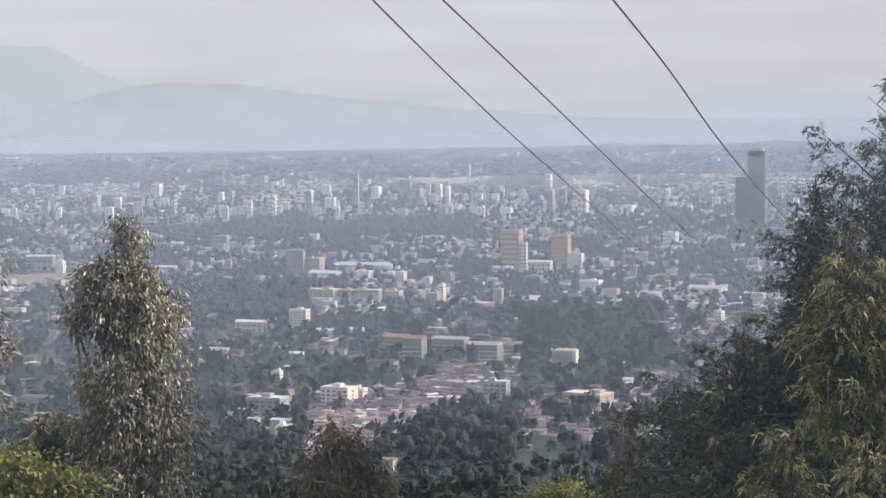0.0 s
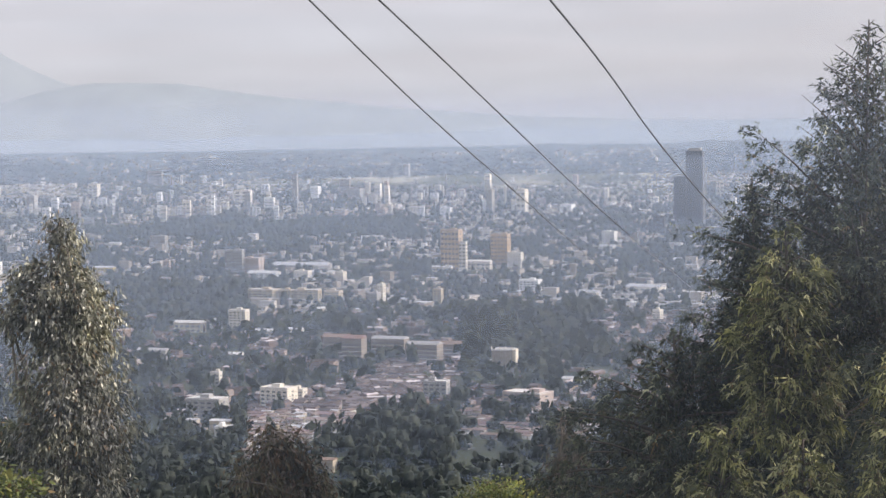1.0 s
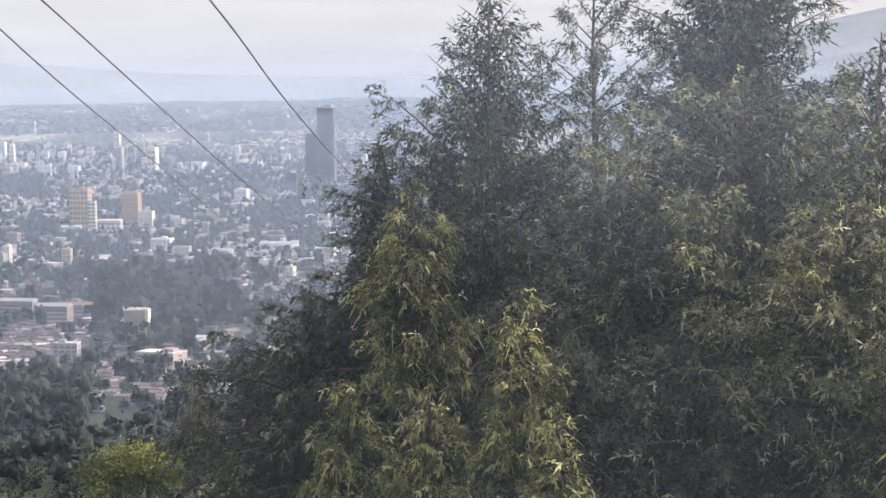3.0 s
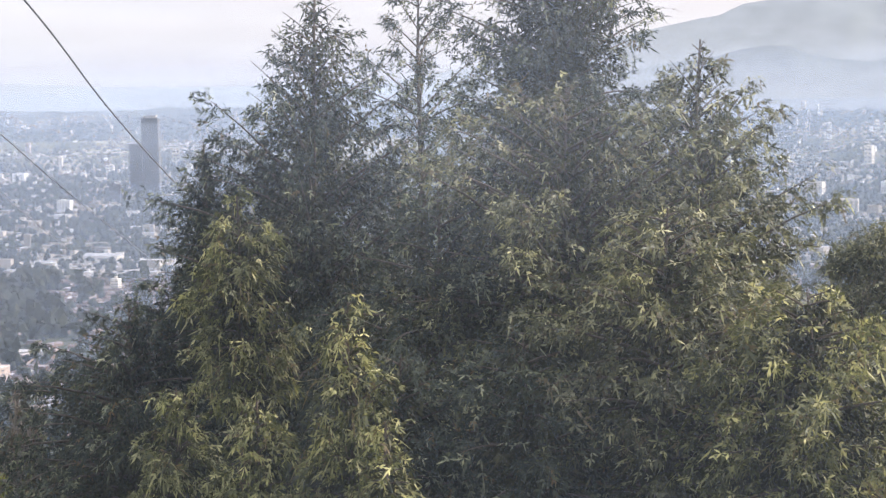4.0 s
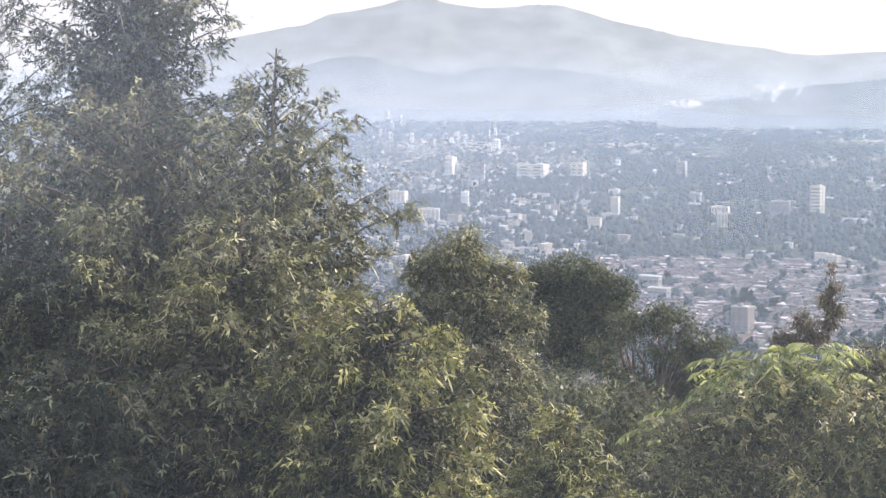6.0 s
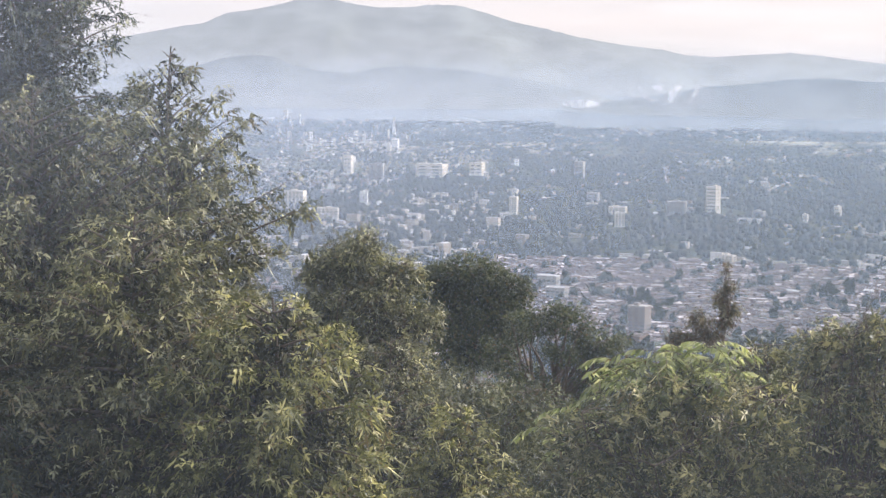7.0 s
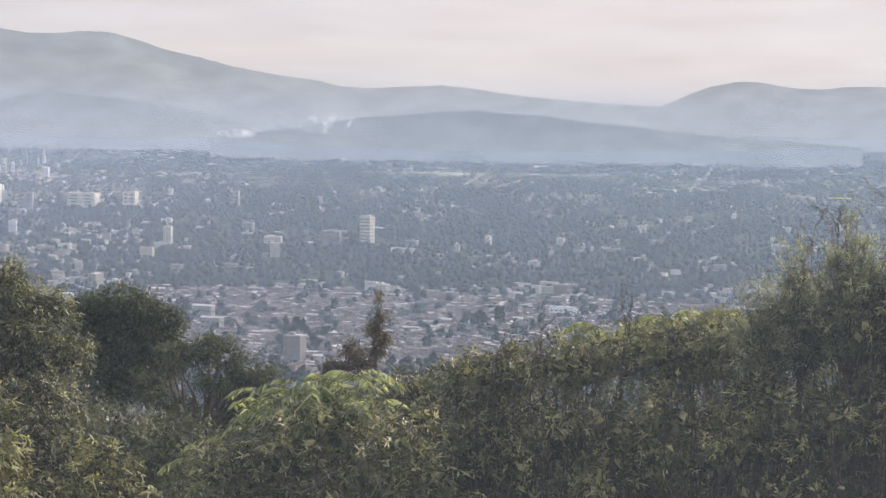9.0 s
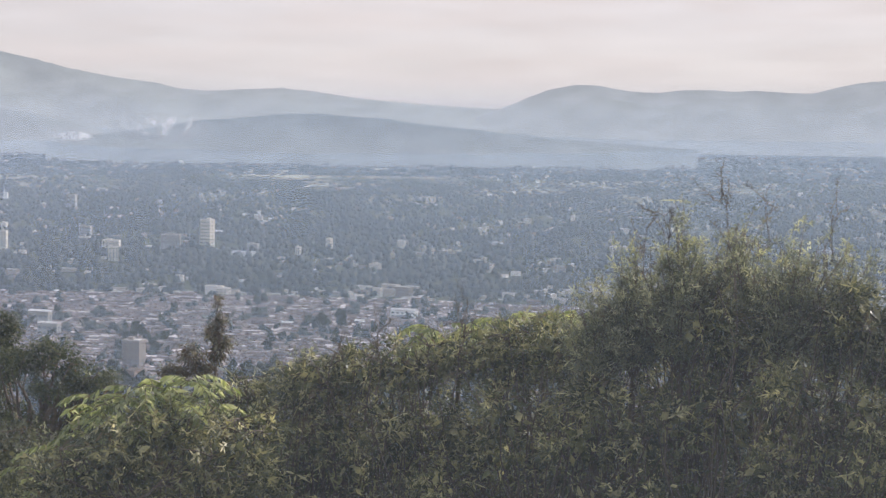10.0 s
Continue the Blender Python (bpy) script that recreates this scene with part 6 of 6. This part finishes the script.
def settle():
    rg = np.random.default_rng(5)
    groups = []
    # dense quarters of small tin-roofed houses
    pl = grid_places(1200, 2700, lambda d: 10.5, -5, 56.5, rg)
    el = elevation(pl[:, 1])
    dense = settlement_1(pl[:, 0], el) | settlement_2(pl[:, 0], el) | (settlement_3(pl[:, 0], el) & (rg.uniform(size=len(pl)) < 0.8))
    keep = dense & (rg.uniform(size=len(pl)) < 0.88)
    pl = pl[keep]
    n = len(pl)
    groups.append((pl, rg.uniform(4.5, 7.5, n), rg.uniform(6, 13, n), rg.uniform(2.4, 4.2, n), rg.uniform(0.5, 1.4, n)))
    # scattered larger houses among the trees
    pl = grid_places(1050, 4500, lambda d: 24.0 * float(shrink(d)) ** 0.8, -17.5, 68, rg)
    el = elevation(pl[:, 1])
    p = np.where(el < -8.6, 0.07, np.where(el < -2.2, 0.42, np.where(pl[:, 0] < 12.5, 0.5, 0.36)))
    p = np.where(pl[:, 0] > 36, np.where(el > -4.4, 0.06, p), p)
    p = np.where(el > -0.8, 0.10, p)
    p = np.where(woods(pl[:, 0], el), 0.02, p)
    p = np.where(field(pl[:, 0], el), 0.0, p)
    p = np.where(within(pl[:, 0], 13.5, 25.5), p * 0.15, p)
    p = np.where(settlement_1(pl[:, 0], el) | settlement_2(pl[:, 0], el), 0.03, p)
    p = p * np.clip(1 - 0.75 * grove(pl[:, 0], pl[:, 1]), 0.1, 1.8)
    pl = pl[rg.uniform(size=len(pl)) < p]
    n = len(pl)
    s = shrink(pl[:, 1])
    big = rg.uniform(size=n) ** 2.5
    groups.append((pl, s * (6 + 6 * big), s * (8 + 17 * big), s * rg.uniform(3, 7, n) * (1 + big * rg.uniform(0, 1.2, n)), s * rg.uniform(0.4, 1.6, n)))
    pl = np.concatenate([g[0] for g in groups])
    w, l, h, peak = (np.concatenate([g[k] for g in groups]) for k in range(1, 5))
    yaw = np.radians(-pl[:, 0] + rg.choice([-26, 64], len(pl), p=[0.7, 0.3]) + rg.normal(size=len(pl)) * 9)
    p = on_plain(pl[:, 0], pl[:, 1])
    # the nearest stand as houses of their own
    near = np.argsort(pl[:, 1] + 1e4 * (within(pl[:, 0], 12.5, 36)) + 3e3 * (pl[:, 0] > 36))[:280]
    rest = np.setdiff1d(np.arange(len(pl)), near)
    el = elevation(pl[:, 1])
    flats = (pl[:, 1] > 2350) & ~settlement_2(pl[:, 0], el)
    old = rest[~flats[rest]]
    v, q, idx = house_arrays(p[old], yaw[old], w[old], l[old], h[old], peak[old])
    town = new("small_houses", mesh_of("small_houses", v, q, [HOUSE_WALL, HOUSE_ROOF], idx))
    tagged(town, "crowded small houses with rusty and pale tin roofs", "houses", kind="stuff")
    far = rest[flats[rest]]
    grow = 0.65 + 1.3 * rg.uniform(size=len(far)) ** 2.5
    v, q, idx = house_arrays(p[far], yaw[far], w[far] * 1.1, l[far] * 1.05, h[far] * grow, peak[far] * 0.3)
    town = new("far_flats", mesh_of("far_flats", v, q, [SUNLIT_FAR_WALL, SUNLIT_FAR_ROOF], idx))
    tagged(town, "far houses and flats between trees, in brightened sunlit tones", "houses", kind="stuff")
    for i in near:
        thing = new("house")
        thing.location = p[i]
        thing.rotation_euler = (0, 0, float(yaw[i]))
        tagged(thing, "small plastered house with a ridged tin roof", "house", "small houses of the city")
        a, b, c = float(l[i]), float(w[i]), float(h[i])
        tone = (CREAM, BEIGE, GREY, PINK, BEIGE)[i % 5]
        box_part("wall", -a / 2, a / 2, -b / 2, b / 2, -1, c, tone, thing)
        pitched_roof(a, b, c, float(peak[i]), 0.4, (RUST, TIN, RUST, RED_TIN, RUST)[i % 5], thing)
        frame_ob = box_part("window", -a * 0.31, -a * 0.14, -b / 2 - 0.08, -b / 2 + 0.05, c * 0.38, c * 0.77, WHITE, thing)
        box_part("pane", -a * 0.3, -a * 0.15, -b / 2 - 0.11, -b / 2 - 0.02, c * 0.41, c * 0.74, PANE, frame_ob)
        box_part("door", a * 0.1, a * 0.1 + 1.0, -b / 2 - 0.08, -b / 2 + 0.05, 0, min(2.1, c * 0.8), BARK, thing)


settle()


# ---- trees of the plain ----
def crown_template(k, rg, tall):
    """Leaf clumps of one far tree, about one unit across."""
    lob = rg.normal(size=(4, 3)) * [0.22, 0.22, 0.18]
    d = unit(rg.normal(size=(k, 3)))
    c = lob[rg.integers(0, 4, k)] + d * [0.36, 0.36, 0.36] * rg.uniform(0.55, 1.1, (k, 1))
    c[:, 2] = (c[:, 2] + 0.55) * tall
    size = 1.35 / math.sqrt(k) * 1.5
    return leaves(c - d * size * 0.3, d + rg.normal(size=(k, 3)) * 0.8, size, size * 0.8, rg)[0]


CUBE_FACES = np.array([(0, 1, 5, 4), (1, 2, 6, 5), (2, 3, 7, 6), (3, 0, 4, 7), (4, 5, 6, 7), (3, 2, 1, 0)])


def lump_template(lumps, k, rg):
    """Uneven solid masses of foliage with a few loose clumps of leaves, about one unit across."""
    verts, quads = [], []
    for c in range(lumps):
        mid = rg.normal(size=3) * [0.2, 0.2, 0.12] * (lumps > 1) + [0, 0, 0.5]
        size = 0.36 if lumps > 1 else 0.5
        corner = np.array([(x, y, z) for z in (-1, 1) for x, y in ((-1, -1), (1, -1), (1, 1), (-1, 1))]) * [0.75, 0.75, 0.7]
        corner[4:, :2] *= 0.62
        quads.append(CUBE_FACES + 8 * c)
        verts.append(mid + corner * size * rg.uniform(0.7, 1.25, (8, 3)))
    v = np.concatenate(verts)
    q = np.concatenate(quads)
    if k:
        lv = crown_template(k, rg, 1.0)
        q = np.concatenate([q, np.arange(4 * k).reshape(-1, 4) + len(v)])
        v = np.concatenate([v, lv])
    return v, q


def plant():
    rg = np.random.default_rng(9)
    pl = grid_places(800, 4480, lambda d: 17.0 * float(shrink(d)) ** 0.5, -17.5, 68, rg)
    el = elevation(pl[:, 1])
    az = pl[:, 0]
    p = np.where(el < -2.2, 0.55, 0.42)
    p = np.where((az > 36) & (el > -4.4), 0.62, p)
    p = np.where(el < -8.5, 0.7, p)
    p = np.where(woods(az, el), 1.0, p)
    p = np.where(settlement_1(az, el) | settlement_2(az, el), 0.09, p)
    p = np.where(settlement_3(az, el), 0.3, p)
    p = np.where(field(az, el), 0.0, p)
    p = np.where(within(az, 13.5, 25.5), p * 0.12, p)
    p = p * np.clip(1 + 0.6 * grove(az, pl[:, 1]), 0.2, 1.6) * np.clip((0.2 - el) / 1.6, 0.08, 1.0)
    pl = pl[rg.uniform(size=len(pl)) < p]
    az, d = pl[:, 0], pl[:, 1]
    el = elevation(d)
    s = shrink(d)
    n = len(pl)
    wide = s ** 0.65 * rg.uniform(8, 15, n) * np.where(woods(az, el), 1.25, 1.0)
    tall = wide * rg.uniform(0.7, 1.3, n) * np.where(el > -1.3, 0.6, 1.0)
    wide = wide * np.where(el > -1.3, 1.7, 1.0)
    pos = on_plain(az, d)
    order = np.argsort(d + 1e4 * within(az, 12.5, 36) + 3e3 * (az > 36))
    own = order[:220]
    rest = np.setdiff1d(np.arange(n), own)
    pieces = []
    for lo, hi, lumps, k in ((0, 1500, 3, 22), (1500, 2300, 2, 4), (2300, 2700, 2, 0), (2700, 6000, 1, 0)):
        sel = rest[(d[rest] >= lo) & (d[rest] < hi)]
        temps = [lump_template(lumps, k, rg) for _ in range(9)]
        which = rg.integers(0, 9, len(sel))
        for t in range(9):
            g = sel[which == t]
            if len(g) == 0:
                continue
            yaw = rg.uniform(0, 6.28, len(g))
            c, sn = np.cos(yaw)[:, None], np.sin(yaw)[:, None]
            tv, tq = temps[t]
            x = tv[None, :, 0] * c - tv[None, :, 1] * sn
            y = tv[None, :, 0] * sn + tv[None, :, 1] * c
            v = np.stack([x * wide[g][:, None], y * wide[g][:, None], np.broadcast_to(tv[None, :, 2], x.shape) * tall[g][:, None]], -1) + pos[g][:, None]
            v = v.reshape(-1, 3)
            pieces.append((v, (tq[None] + (np.arange(len(g)) * len(tv))[:, None, None]).reshape(-1, 4)))
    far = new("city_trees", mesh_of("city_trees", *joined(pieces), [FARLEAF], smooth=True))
    tagged(far, "dark green trees and groves between the houses", "trees", kind="stuff")
    protos = []
    for t in range(5):
        v = crown_template(170, rg, 1.0)
        thing = new("city_tree")
        tagged(thing, "dark green leafy tree among the houses", "tree", "trees of the city")
        part_of("trunk", tube([(0, 0, -0.1), (0.01, 0, 0.2), (0.02, 0.01, 0.5)], np.array([0.03, 0.025, 0.012]), 6), BARK, thing)
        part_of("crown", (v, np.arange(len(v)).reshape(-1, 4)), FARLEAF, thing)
        protos.append(thing)
    for k, i in enumerate(own):
        m = Matrix.LocRotScale(pos[i], Euler((0, 0, rg.uniform(0, 6.28))), None)
        if k < 5:
            thing = protos[k]
            thing.matrix_basis = m
        else:
            thing = copy_thing(protos[k % 5], m)
        thing.scale = (wide[i], wide[i], tall[i])


plant()


# pale strips: a dry field and open ground
def strip(name, label, az0, az1, el0, el1, mat):
    pts = []
    for el in (el0, el1):
        for az in np.linspace(az0, az1, 12):
            p = polar(az, reach(el + 0.02 * math.sin(az * 5)))
            pts.append((p.x, p.y, p.z + 2.5))
    q = [(i, i + 1, 13 + i, 12 + i) for i in range(11)]
    tagged(new(name, mesh_of(name, pts, q, [mat])), label, "field", kind="structure")


DRY = rough_material("dry_field", [(0.3, (0.17, 0.14, 0.085)), (0.7, (0.30, 0.25, 0.16))], 0.02, 0.95, bump=0.0)
GRASS = rough_material("meadow", [(0.3, (0.08, 0.095, 0.03)), (0.7, (0.16, 0.17, 0.06))], 0.05, 0.95, bump=0.0)
strip("dry_field", "flat dry grass field beside the city", -14.5, -11.0, -3.85, -3.55, DRY)
strip("meadow", "small sunlit meadow on the plain", -2.6, -0.4, -9.75, -9.5, GRASS)
strip("meadow", "narrow sunlit meadow on the plain", -1.0, 1.6, -10.5, -10.3, GRASS)


# ---- overhead power cables running down the hill ----
CABLE = rough_material("cable", [(0.3, (0.10, 0.10, 0.11)), (0.7, (0.18, 0.18, 0.19))], 2.0, 0.5, bump=0.0, metal=0.3)


def cable(points, r):
    """points: azimuth, elevation, distance along a cable that hangs between poles."""
    line = np.array([polar(a, d, d * math.tan(radians(e))) for a, e, d in points])
    s = np.linspace(0, len(line) - 1, 60)
    fine = np.stack([np.interp(s, np.arange(len(line)), line[:, k]) for k in range(3)], -1)
    k = np.ones(9) / 9
    fine = np.stack([np.convolve(np.pad(fine[:, j], 4, mode="reflect", reflect_type="odd"), k, mode="valid") for j in range(3)], -1)
    thing = new("power_cable", mesh_of("power_cable", *tube(fine, r, 6), [CABLE], smooth=True))
    tagged(thing, "thin dark overhead power cable hanging downhill", "cable", "overhead power cables")


cable([(-4.4, 7.0, 15), (-2.1, 4.72, 19), (-0.3, 2.88, 23), (1.75, 0.85, 28), (3.85, -1.02, 36), (6.0, -3.0, 48), (8.2, -5.0, 66), (10, -6.8, 95)], 0.011)
cable([(-2.4, 7.0, 12), (0.07, 4.69, 15), (2.11, 2.72, 18), (4.0, 0.85, 22), (5.6, -0.75, 28), (7.3, -2.40, 36), (9.75, -4.5, 52), (12, -6.6, 80)], 0.0085)
cable([(3.3, 7.0, 20), (5.31, 4.60, 26), (6.97, 2.5, 31), (8.33, 0.45, 37), (9.7, -1.26, 45), (10.7, -2.39, 54), (12.2, -4.0, 72)], 0.017)
